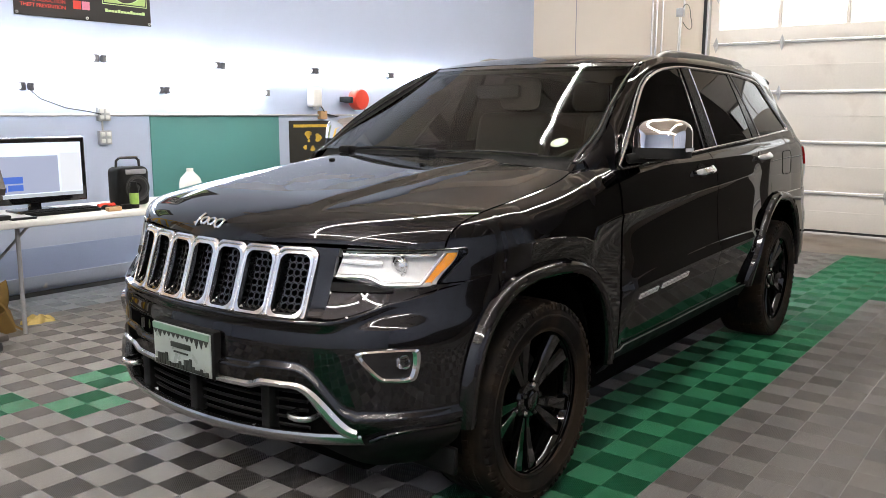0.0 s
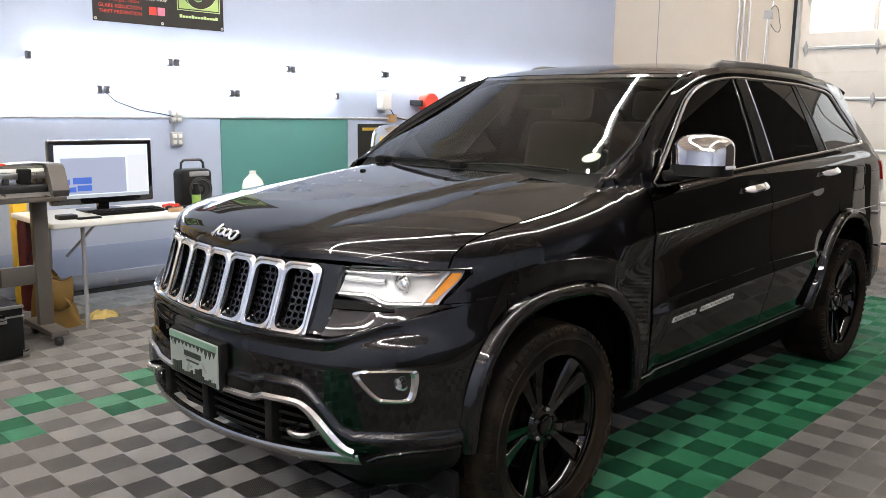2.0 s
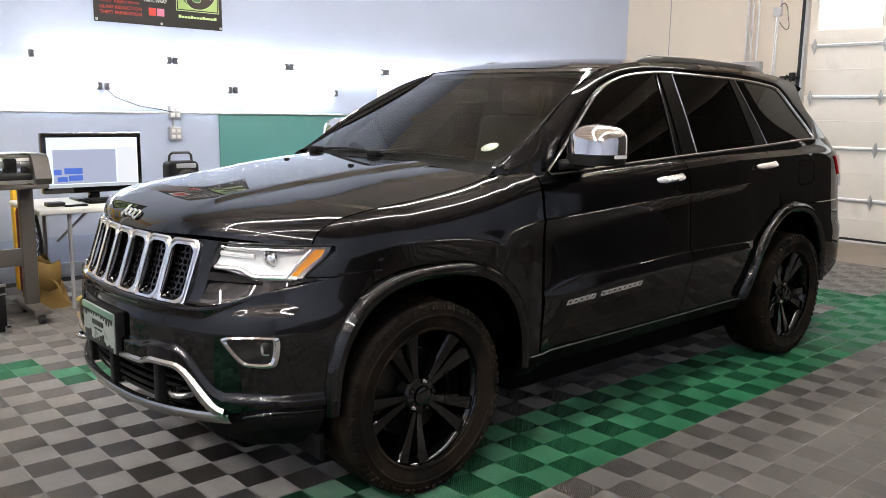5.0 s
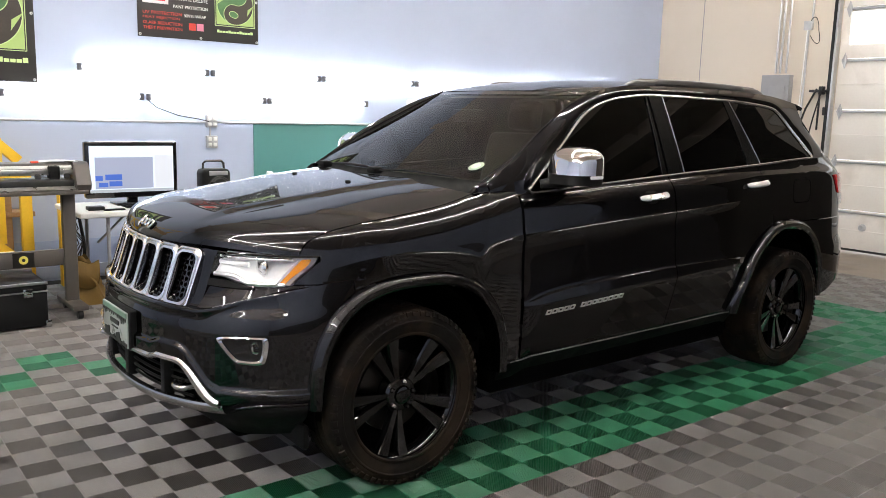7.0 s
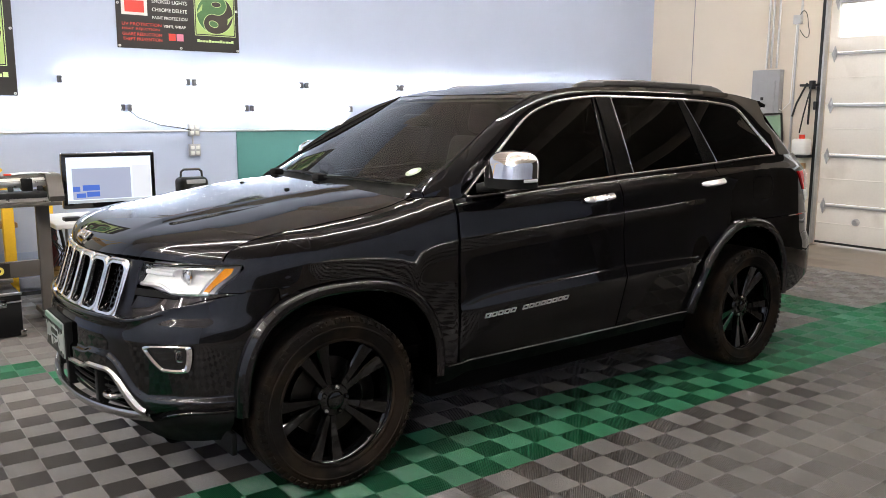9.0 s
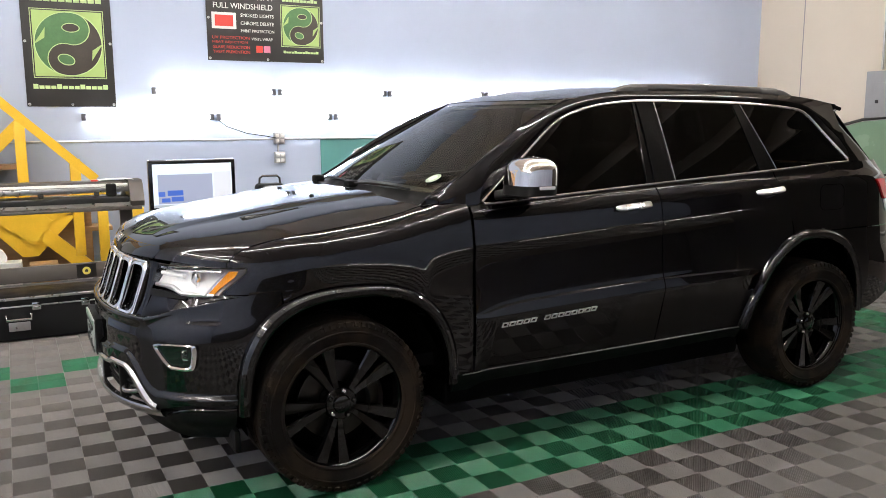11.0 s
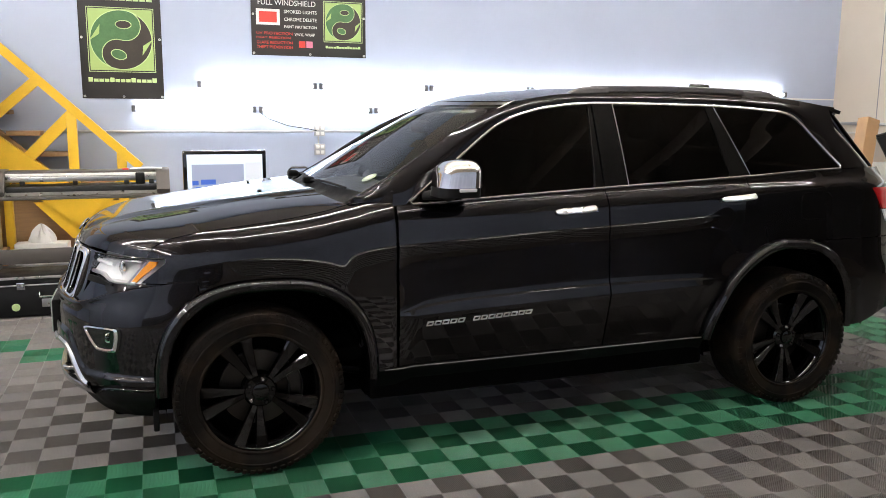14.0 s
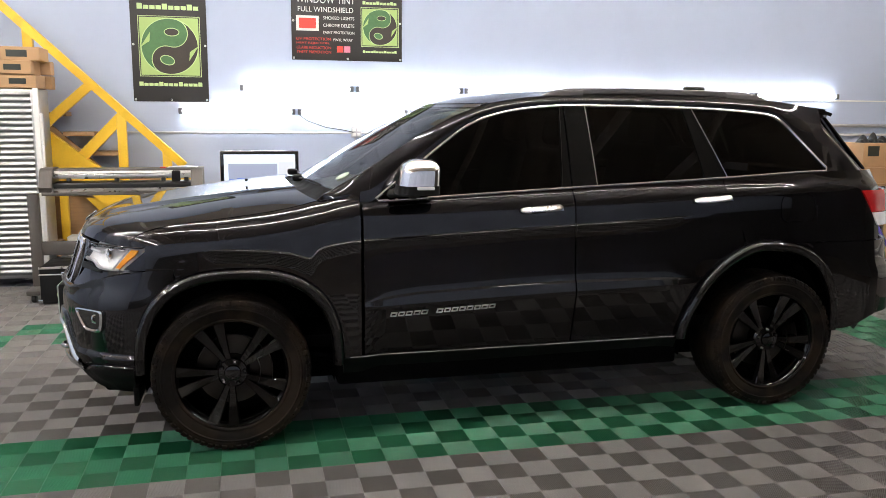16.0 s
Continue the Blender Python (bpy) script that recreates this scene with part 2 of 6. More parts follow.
MIDLINE = mono([.3, .46, .62, .87, 1.4, 1.95, 2.43], [.998, 1.0, 1.003, 1.014, 1.04, 1.062, 1.088])
ARCHLINE = mono([-.37, -.25, -.05, .15, .30, .375, .42, .50, .62], [.922, .956, .974, .966, .945, .925, .966, .988, 1.003])
SHOULDER = mono([.6, .88, 1.16, 1.56, 2.17, 2.58, 3.0], [1.150, 1.17, 1.188, 1.203, 1.228, 1.234, 1.235])


def WB(x, z):
    """Half width by height; the shoulder's roll rises with the belt line towards the back."""
    up = .6 * max(0, BELT(min(x, 3.2)) - 1.19) * sstep(.6, .9, x)
    return WZ(z - up * sstep(.9, 1.2, z))


def side_y(x, z):
    """Half width of the body at x and height z, round the nose and the tail as well."""
    xf, xr = x - SB(z), x + SR(z)
    if xf < FX:
        k = min(1, (FX - xf) / FA)
        return WZ(z) * WX(FX) * (1 - k ** FN) ** (1 / FN)
    if xr > RX:
        k = min(1, (xr - RX) / RA)
        return WB(3.2, z) * WX(RX) * (1 - k ** RN) ** (1 / RN)
    y = WB(x, z) * WX(x)
    on = sstep(.60, .72, x) * (1 - sstep(2.25, 2.5, x))
    if on:
        d, w = z - LEDGE(x), LEDGE_W(x)
        y += on * (.036 + .24 * d if d < 0 else lerp(.036, .024, d / w) if d < w else .017 * math.exp((w - d) / .13) + .007 * math.exp((w - d) / .0055))
    on = sstep(FX + .01, FX + .16, xf) * (1 - sstep(2.2, 2.5, x))
    if on:
        d = z - (MIDLINE(x) if x > .62 else ARCHLINE(x))
        y += on * .012 * (math.exp(d / .04) if d < 0 else .5 * max(0, 1 - d / .13) + .5 * math.exp(-d / .005))
    on = sstep(.60, .66, x) * (1 - sstep(2.85, 3.1, x))
    d = z - SHOULDER(x)
    if on and d > 0:
        y -= on * .006 * (1 - math.exp(-d / .005)) * max(0, 1 - d / .045)
    return y


def nose_x(y, z):
    """x of the front face."""
    w = WZ(z) * WX(FX)
    k = min(1, abs(y) / w)
    return FX - FA * (1 - k ** FN) ** (1 / FN) + SB(z)


def tail_x(y, z):
    w = WB(3.2, z) * WX(RX)
    k = min(1, abs(y) / w)
    return RX + RA * (1 - k ** RN) ** (1 / RN) - SR(z)


def arch_front(x):
    k = abs((x - .045) / .485)
    return .40 + .485 * (1 - k ** 2.6) ** (1 / 2.6) if k < 1 else .40


def arch_rear(x):
    k = (x - 2.82) / .50
    n = 1.7 if k < 0 else 2.6
    return .42 + .52 * (1 - abs(k) ** n) ** (1 / n) if abs(k) < 1 else .42


def arch_edge(which, z):
    """x of the arch's forward (front) or forward/rearward (rear) edge at height z."""
    if which == "ff":
        k = min(1, max(0, (z - .40) / .485))
        return .045 - .485 * (1 - k ** 2.6) ** (1 / 2.6)
    if which == "fr":
        k = min(1, max(0, (z - .40) / .485))
        return .045 + .485 * (1 - k ** 2.6) ** (1 / 2.6)
    k = min(1, max(0, (z - .42) / .52))
    if which == "rf":
        return 2.82 - .50 * (1 - k ** 1.7) ** (1 / 1.7)
    return 2.82 + .50 * (1 - k ** 2.6) ** (1 / 2.6)


BELT = mono([.55, .75, 1.73, 2.6, 3.2, 3.6], [1.178, 1.188, 1.238, 1.278, 1.308, 1.315])
DLO = mono([.70, .84, .97, 1.08, 1.18, 1.30, 1.48, 1.78, 2.45, 2.85, 2.97, 3.03, 3.14, 3.25], [1.20, 1.305, 1.40, 1.48, 1.545, 1.595, 1.635, 1.658, 1.65, 1.628, 1.612, 1.578, 1.46, 1.33])
DRIP = mono([.45, .62, .80, 1.0, 1.2, 1.4, 1.62, 2.2, 2.9, 3.3, 3.5], [1.20, 1.30, 1.42, 1.535, 1.625, 1.68, 1.705, 1.715, 1.70, 1.655, 1.60])


def green_y(x, z):
    """Half width of the glasshouse."""
    b = BELT(x)
    base = WB(x, b) * WX(x) - .004 - .050 * (1 - sstep(.47, .76, x))
    f = max(0, (z - b) / .45)
    return (base - .165 * f - .025 * f * f) * (1 - .055 * sstep(2.5, 3.5, x) * min(1, f * 2)) - .02 * sstep(3.3, 3.75, x)


HOOD_Y = mono([-.8, -.6, -.45, -.2, .1, .25, .35, .43, .52, .62], [.60, .72, .79, .785, .775, .769, .762, .754, .785, .824])
HOOD_E = mono([-.7, -.45, -.33, -.2, 0, .2, .33, .43, .52, .62], [1.045, 1.066, 1.082, 1.096, 1.116, 1.141, 1.165, 1.189, 1.200, 1.197])
HOOD_C = mono([-.80, -.66, -.58, -.48, -.24, .04, .29, .50], [1.066, 1.094, 1.107, 1.121, 1.154, 1.191, 1.216, 1.232])


def lip(d):
    """How far the bonnet drops towards its front edge."""
    d = max(d, 0)
    return .046 * math.exp(-d / .075) + .034 * math.exp(-d / .014)


def HOOD_Z(x):
    return HOOD_E(x) - lip(x + .447)
ROOF_C = mono([1.10, 1.4, 1.8, 2.3, 2.9, 3.3, 3.6], [1.655, 1.715, 1.748, 1.756, 1.74, 1.70, 1.655])


def on_side(x, z, out=0.0):
    return (x, -side_y(x, z) - out, z)


def on_nose(y, z, out=0.0):
    """A point on the front face, pushed out along the plan normal."""
    e = .01
    d = Vector((1, 0, 0)) if abs(y) < .005 else Vector((nose_x(y + e, z) - nose_x(y - e, z), 2 * e, 0))
    n = Vector((-d.y, d.x, 0)).normalized() if abs(y) >= .005 else Vector((-1, 0, 0))
    return (nose_x(y, z) + n.x * out, y + n.y * out, z)


car = thing("car", "dark metallic grey four-door SUV with chrome trim and black wheels", "car")


def both(name, geo, material, label="", smooth=35):
    """The same part on the near and the far side."""
    a = part(name, geo, material, car, label, smooth)
    b = part(name, mirror(geo), material, car, label, smooth)
    return a, b


# bonnet
def hood(a, b):
    s = 2 * b - 1
    aa = a ** 1.9
    xf = nose_x(abs(s) * .79, .985)
    xr = .312 + .110 * abs(s) ** 2.6
    x = lerp(xf, xr, aa)
    y = s * HOOD_Y(max(x, -.45))
    k = abs(s)
    w = max(0, (k - .45) / .55) ** 2
    z = HOOD_C(x) * (1 - w) + HOOD_E(x) * w - lip(x - xf)
    yb = lerp(.33, .44, aa)
    z += .013 * (1 - sstep(yb - .012, yb + .022, abs(y))) * sstep(.01, .25, aa)
    return (x, y, z)


bonnet = part("hood", sheet(hood, 44, 56, .02), PAINT, car)
for yy in (-.259, .259):
    hx = .093
    nz = part("washer_nozzle", box(hx - .010, hx + .010, yy - .011, yy + .011, 1.203, 1.218, .004), PLAST, bonnet)


# front wing
def fender(a, b):
    x = lerp(-.374, .618, a)
    zb = arch_front(x) + .002 if x > -.245 else .893
    if x > .50:
        zb = max(.43, arch_front(x))
    zm = max(zb, .893)
    ye, ze = HOOD_Y(x) + .004, HOOD_Z(x) - .003
    zs = max(zm + .02, ze - .13)
    if b < .6:
        line = min(max(ARCHLINE(x), zm + .006), zs - .013)
        if b < .25:
            z = lerp(zb, zm, b / .25)
        elif b < .4:
            z = lerp(zm, line, (b - .25) / .15)
        else:
            z = lerp(line, line + .012, (b - .4) / .1) if b < .5 else lerp(line + .012, zs, (b - .5) / .1)
        return on_side(x, z)
    t = (b - .6) / .4
    y0 = side_y(x, zs)
    c = (y0 - .012, ze - .03)
    y = (1 - t) ** 2 * y0 + 2 * t * (1 - t) * c[0] + t * t * ye
    z = (1 - t) ** 2 * zs + 2 * t * (1 - t) * c[1] + t * t * ze
    return (x, -y, z)


both("front_fender", sheet(fender, 96, 80, .015), PAINT)


def fender_y(x, z):
    """Half width of the wing at a height, by the same section."""
    ye, ze = HOOD_Y(x) + .004, max(HOOD_Z(x) - .003, .99)
    zs = max(.913, ze - .13)
    if z <= zs:
        return side_y(x, z)
    y0, lo, hi = side_y(x, zs), 0.0, 1.0
    for _ in range(24):
        t = (lo + hi) / 2
        zz = (1 - t) ** 2 * zs + 2 * t * (1 - t) * (ze - .03) + t * t * ze
        lo, hi = (t, hi) if zz < z else (lo, t)
    return (1 - t) ** 2 * y0 + 2 * t * (1 - t) * (y0 - .012) + t * t * ye


def fender_nose(a, b):
    """The sliver over the lamp's outer end."""
    x = lerp(-.449, -.372, a)
    z = lerp(.987, max(HOOD_Z(x) - .003, .991), b)
    return (x, -fender_y(x, z), z)


def fender_heel(a, b):
    """The corner behind the slanting end of the lamp."""
    x = lerp(-.470, -.374, a)
    z = lerp(.884, lerp(.889, .972, a), b)
    return (x, -fender_y(x, z), z)


both("fender_nose", sheet(fender_nose, 12, 10, .01), PAINT)
both("fender_heel", sheet(fender_heel, 10, 8, .01), PAINT)


# doors
def door_z(x, b):
    """Rows of the doors' skin run along the pressed lines."""
    g = LEDGE(x), LEDGE(x) + LEDGE_W(x), MIDLINE(x), SHOULDER(x)
    ks = (0, .15, .26, .34, .52, .58, .72, .86, 1)
    zs = (.432, g[0], g[1], g[1] + .02, g[2], g[2] + .01, g[3] - .004, g[3] + .014, BELT(x))
    for i in range(8):
        if b <= ks[i + 1]:
            return lerp(zs[i], zs[i + 1], (b - ks[i]) / (ks[i + 1] - ks[i]))
    return zs[8]


def front_door(a, b):
    x0 = .632
    x = lerp(x0, 1.715, a)
    z = door_z(x, b)
    return on_side(x, z)


def rear_door(a, b):
    zz = door_z(2.2, b)
    x1 = arch_edge("rf", zz) - .003 if zz < .90 else lerp(2.70, 2.585, sstep(.92, 1.28, zz))
    x = lerp(1.723, x1, a)
    z = door_z(x, b)
    return on_side(x, z)


both("front_door", sheet(front_door, 40, 100, .018), PAINT)
both("rear_door", sheet(rear_door, 36, 100, .018), PAINT)


# quarter panel with the tail corner
def quarter(a, b):
    zz = lerp(.93, 1.31, b)
    x0 = lerp(2.71, 2.593, sstep(.92, 1.28, zz)) + .004
    x = lerp(x0, 3.60, a)
    zb = max(arch_rear(x), .925 if x > 2.9 else 0)
    z = lerp(zb, BELT(x), b)
    return on_side(x, z)


both("quarter_panel", sheet(quarter, 40, 60, .015), PAINT)


# tail: gate, bumper
def tail(z0, z1, y0, y1, out=0.0):
    def f(a, b):
        y, z = lerp(y0, y1, a), lerp(z0, z1, b)
        return (tail_x(y, z) + out, y, z)
    return f


part("tailgate", sheet(tail(.80, 1.26, -.62, .62), 24, 12, .02), PAINT, car)


def rear_bumper(a, b):
    z = lerp(.42 + .10 * sstep(.05, .5, a), .92, b)
    xs = arch_edge("rr", z)
    t = a
    if t < .35:
        x = lerp(xs, 3.60, t / .35)
        return on_side(x, z, .004)
    s = (t - .35) / .65
    y = -lerp(side_y(3.60, z), 0, s)
    return (tail_x(y, z) + .01 * s, y - .004 * (1 - s), z)


both("rear_bumper", sheet(rear_bumper, 40, 16, .02), PAINT)


def rear_valance(a, b):
    z = lerp(.36, .53, b)
    y = lerp(-.72, .72, a)
    return (min(tail_x(y, max(z, .3)), 3.78) - .14, y, z)


part("rear_valance", sheet(rear_valance, 24, 6, .02), PLAST, car)


# sills
def sill(a, b):
    x = lerp(.53, 2.335, a)
    z = lerp(.30, .424, b)
    return (x, -(side_y(x, .44) - .085 * (1 - b) ** 1.3 + .004), z)


both("sill", sheet(sill, 40, 10, .02), PLAST)
# a thin pale rod drawn where the highlight runs along the sill
both("sill_trim", tube([on_side(lerp(.56, 2.32, i / 24), .430, .012) for i in range(25)], .0030, 6), RAILM, "thin pale strip for the highlight along the sill")


# wheel arch mouldings
def flare(cx, hw, base, h, nf, nr, z_from, z_to):
    def f(a, b):
        an = lerp(math.pi, 0, a)
        k = math.cos(an)
        n = nf if k < 0 else nr
        s = abs(math.sin(an))
        kx = math.copysign(abs(k) ** (2 / n), k)
        kz = s ** (2 / n)
        prof = [(1.005, .002), (.992, .026), (.965, .038), (.925, .036), (.90, .028), (.888, .01), (.886, -.05), (.886, -.12)]
        p = b * (len(prof) - 1)
        i = min(int(p), len(prof) - 2)
        sc, out = lerp(prof[i][0], prof[i + 1][0], p - i), lerp(prof[i][1], prof[i + 1][1], p - i)
        x, z = cx + hw * sc * kx, base + h * sc * kz
        return (x, -side_y(x, max(z, .40)) - out, z)
    return f


for nm, args in (("front", (.045, .488, .40, .488, 2.6, 2.6, 0, 0)), ("rear", (2.82, .503, .42, .523, 1.7, 2.6, 0, 0))):
    both("wheel_arch_trim", sheet(flare(*args), 56, 14, 0, flip=True), PAINT, "raised wheel arch moulding with a bright upper edge")


# inner wheel houses and the floor of the body, near-black to carry their shade
def house(cx, hw, base, h):
    def f(a, b):
        an = lerp(math.pi * 1.06, -.06 * math.pi, a)
        return (cx + hw * math.cos(an), -lerp(.83, .42, b), base - .02 + h * max(math.sin(an), -.3))
    return f


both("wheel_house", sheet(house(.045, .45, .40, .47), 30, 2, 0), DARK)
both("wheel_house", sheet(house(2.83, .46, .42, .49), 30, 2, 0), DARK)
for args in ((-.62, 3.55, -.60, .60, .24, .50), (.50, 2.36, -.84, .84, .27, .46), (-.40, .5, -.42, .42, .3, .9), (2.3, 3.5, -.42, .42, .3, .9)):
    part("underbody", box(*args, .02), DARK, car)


# front bumper: lower edge follows the bright frame of the air intake
def frame_top(y):
    """Height of the upper bright bar across the intake."""
    y = abs(y)
    return .548 + .016 * sstep(.30, .36, y) - .15 * sstep(.46, .645, y) ** 1.25


def bumper_top(y):
    y = abs(y)
    return .773 + .112 * sstep(.54, .86, y)


def bumper(a, b):
    an = lerp(0, .905, a) * math.pi / 2
    w = WZ(.62) * WX(FX)
    y = w * math.sin(an) ** (2 / FN)
    zt = bumper_top(y)
    zb = frame_top(y) + .014 if y < .645 else lerp(.412, .446, sstep(.645, .76, y))
    shelf = max(0, (b - .90) / .10)
    z = lerp(zb, zt, min(1, b / .90)) + .006 * shelf
    if y > .70:
        xa = min(arch_edge("ff", z) - .002, -.25)
        s = (y - .70) / (w * math.sin(.905 * math.pi / 2) ** (2 / FN) - .70)
        x = lerp(nose_x(.70, z), xa, s)
        p = Vector((x, -side_y(x, z), z))
    else:
        p = Vector((nose_x(y, z), -y, z))
    zl = max(frame_top(y) + .058, .460)
    brow = .014 * (1 - sstep(zl - .005, zl + .014, z))
    ledge = .024 * math.exp(-((min(z, zt) - zt + .002) / .022) ** 2) * (1 - shelf)
    q = sstep(.60, .86, y) * 1.5
    p.x -= brow * math.cos(q) + ledge * (1 - sstep(.58, .78, y))
    p.y -= brow * math.sin(q)
    return tuple(p)


both("front_bumper", sheet(bumper, 60, 56, .02), PAINT)


def valance(a, b):
    """The lower corner of the bumper, standing proud with a ledge on top."""
    y = lerp(.50, .84, a)
    zt = lerp(.40, .452, sstep(.645, .76, y)) if y > .62 else .385
    zb = .27 + .09 * (1 - sstep(.50, .66, y))
    z = lerp(zb, zt - .004, b) if b < .75 else lerp(lerp(zb, zt - .004, .75), zt - .002, (b - .75) / .25)
    o = (.018 * (1 - sstep(.78, 1, b)) - .05 * (1 - sstep(0, .7, b))) * sstep(.60, .70, y)
    if y > .70:
        q = (y - .70) / .14
        x = lerp(nose_x(.70, z), arch_edge("ff", max(z, .41)) - .004, q)
        return (x - o * math.cos(q * 1.5) , -side_y(x, z) + .004 - o * math.sin(q * 1.5), z)
    return (nose_x(y, z) + .008 - o, -y, z)


# matt black instead of body paint: the corner's shade is in its colour
both("bumper_valance", sheet(valance, 24, 20, .02), PLAST, "lower bumper corner with a ledge, matt black for its shaded paint")
# a painted bead added along the ledge to draw the crease's highlight
both("bumper_crease", tube([Vector(valance(k / 20, .86)) + Vector((0, 0, .002)) for k in range(10, 21)], .007, 8), PAINT, "thin glossy bead for the highlight above the bumper corner")
both("air_deflector", box(-.455, -.43, -.84, -.58, .235, .33, .008), PLAST)


def intake(a, b):
    y = lerp(-.62, .62, a)
    z = lerp(.385, frame_top(y) + .012, b)
    return (nose_x(y, z) + .07 - .035 * (abs(y) / .62) ** 4, y, z)


# a near-black sheet closes the opening, its colour standing for the shade inside
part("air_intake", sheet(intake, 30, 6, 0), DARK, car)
lower = thing("intake_grille", "", "")
lower.parent = car
for i in range(5):
    zz = .405 + i * .03
    pts = [(nose_x(y, zz) + .045, y, zz) for y in np.linspace(-.47, .47, 21) if zz < frame_top(y) - .005]
    if len(pts) > 2:
        part("slat", tube(pts, .006, 6, flat=1.4), PLAST, lower)
for yy in (-.34, 0, .34):
    part("divider", box(nose_x(yy, .45) + .015, nose_x(yy, .45) + .06, yy - .022, yy + .022, .385, .55, .008), PLAST, lower)


def bar(zf, w, out, y0, y1, n=60):
    """A bright bar laid on the nose: zf its height over y, w its width."""
    prof = [(-.5, -.012), (-.5, .6), (-.2, 1), (.2, 1), (.5, .6), (.5, -.012)]

    def f(a, b):
        y = lerp(y0, y1, a)
        p = b * 5
        i = min(int(p), 4)
        h, o = lerp(prof[i][0], prof[i + 1][0], p - i), lerp(prof[i][1], prof[i + 1][1], p - i)
        o = o * out if o > 0 else o
        sl = (zf(min(y + .01, .66)) - zf(max(y - .01, -.66))) / .02
        ln = math.sqrt(1 + sl * sl)
        z = zf(y) + h * w(y) / ln
        yy = y - h * w(y) * sl / ln
        return on_nose(yy, z, o)
    return sheet(f, n, 10, 0, flip=True)


part("intake_trim", bar(frame_top, lambda y: .024 + .016 * sstep(.45, .60, abs(y)), .024, -.645, .645, 90), SATIN, car, "satin silver bar over the air intake")
part("skid_trim", bar(lambda y: .378 + .018 * (abs(y) / .64) ** 2, lambda y: .040, .018, -.655, .655, 60), SATIN, car, "satin silver lower bumper bar")


# tow hooks
HX = nose_x(.478, .462) + .004


def hook():
    path = []
    for k in range(17):
        a = math.pi * (k / 16) - math.pi / 2
        path.append((HX - .028 * math.cos(a), -.478 + .042 * math.sin(a), .462))
    path = [(HX + .045, -.52, .462)] + path + [(HX + .045, -.436, .462)]
    return tube(path, .011, 10)


both("tow_hook", hook(), SATIN, "bright tow hook")

# grille
GY = [(i - 3) * .1345 for i in range(7)]


def panel_strip(y0, y1, z0, z1, n=8):
    return sheet(lambda a, b: (nose_x(lerp(y0, y1, a), lerp(z0, z1, b)), lerp(y0, y1, a), lerp(z0, z1, b)), n, 8, .03, flip=True)


grille = thing("grille", "", "")
grille.parent = car
grille["label"] = "seven slot grille with chrome surrounds and black mesh"
SZ0, SZ1, SW = .786, .968, .100
edges = [-.530] + [v for g in GY for v in (g - SW / 2, g + SW / 2)] + [.530]
for i in range(0, len(edges), 2):
    part("grille_bar", panel_strip(edges[i], edges[i + 1], SZ0, SZ1, 6), PAINT, grille)
part("grille_rail", panel_strip(-.535, .535, SZ1, .992, 30), PAINT, grille)
part("grille_rail", panel_strip(-.535, .535, .770, SZ0, 30), PAINT, grille)
# the sheet behind the slots is coloured as dark as the shade there
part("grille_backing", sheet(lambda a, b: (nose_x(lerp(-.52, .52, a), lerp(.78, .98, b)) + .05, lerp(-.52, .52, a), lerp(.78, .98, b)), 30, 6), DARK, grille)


def ring(i):
    loop = rounded(SW, SZ1 - SZ0, .030, 6)
    V, F = [], []
    n = len(loop)
    for g, out in ((.0, -.03), (.011, .002), (.009, .010), (.003, .014), (-.0105, .013), (-.0150, .006), (-.0178, .011), (-.0228, .008), (-.0255, -.03)):
        for u, v in loop:
            uu = u + math.copysign(g, u)
            vv = v + math.copysign(g * (1.5 if v < 0 and g < 0 else 1), v)
            z = (SZ0 + SZ1) / 2 + vv
            V.append(on_nose(GY[i] + uu, z, out))
    for k in range(8):
        for j in range(n):
            l = (j + 1) % n
            F.append((k * n + j, k * n + l, (k + 1) * n + l, (k + 1) * n + j))
    return V, F


def comb(i):
    """Honeycomb mesh in a slot: hexagon walls."""
    V, F = [], []
    s = .0215
    row = 0
    z = SZ0 - .006
    while z < SZ1 + .006:
        y = GY[i] - SW / 2 + (row % 2) * s * .9
        while y < GY[i] + SW / 2:
            ringp = []
            for k in range(6):
                a = math.pi / 6 + k * math.pi / 3
                for q in (1.12, .80):
                    ringp.append((y + s * .6 * q * math.cos(a), z + s * .62 * q * math.sin(a)))
            if abs(y - GY[i]) < SW / 2 - .008:
                n0 = len(V)
                for yy, zz in ringp:
                    V.append(on_nose(yy, zz, -.012))
                    V.append(on_nose(yy, zz, -.026))
                for k in range(6):
                    l = (k + 1) % 6
                    o0, i0, o1, i1 = n0 + 4 * k, n0 + 4 * k + 2, n0 + 4 * l, n0 + 4 * l + 2
                    F.append((o0, o1, i1, i0))
                    F.append((i0, i1, i1 + 1, i0 + 1))
            y += s * 1.8 * .62
        z += s * .98
        row += 1
    return V, F


for i in range(7):
    part("slot_surround", ring(i), HCHROME, grille, "chrome slot surround")
    part("slot_mesh", comb(i), GLOSS, grille, "black honeycomb mesh", 0)


# headlamps


def lamp_span(z):
    """Inner and outer y of the lamp at height z."""
    yi = lerp(.528, .542, (z - .88) / .1)
    if z < .895:
        yi = lerp(.70, .60, sstep(.872, .895, z))
    yo = lerp(.790, .828, sstep(.872, .97, z))
    return yi, yo


def nose_or_side(y, z, out):
    return on_nose(-y, z, out)


def lamp_face(out, y0=None, y1=None, z0=.872, z1=.985):
    def f(a, b):
        z = lerp(z0, z1, b)
        yi, yo = lamp_span(z)
        y = lerp(y0(z) if y0 else yi, y1(z) if y1 else yo, a)
        return nose_or_side(y, z, out)
    return f


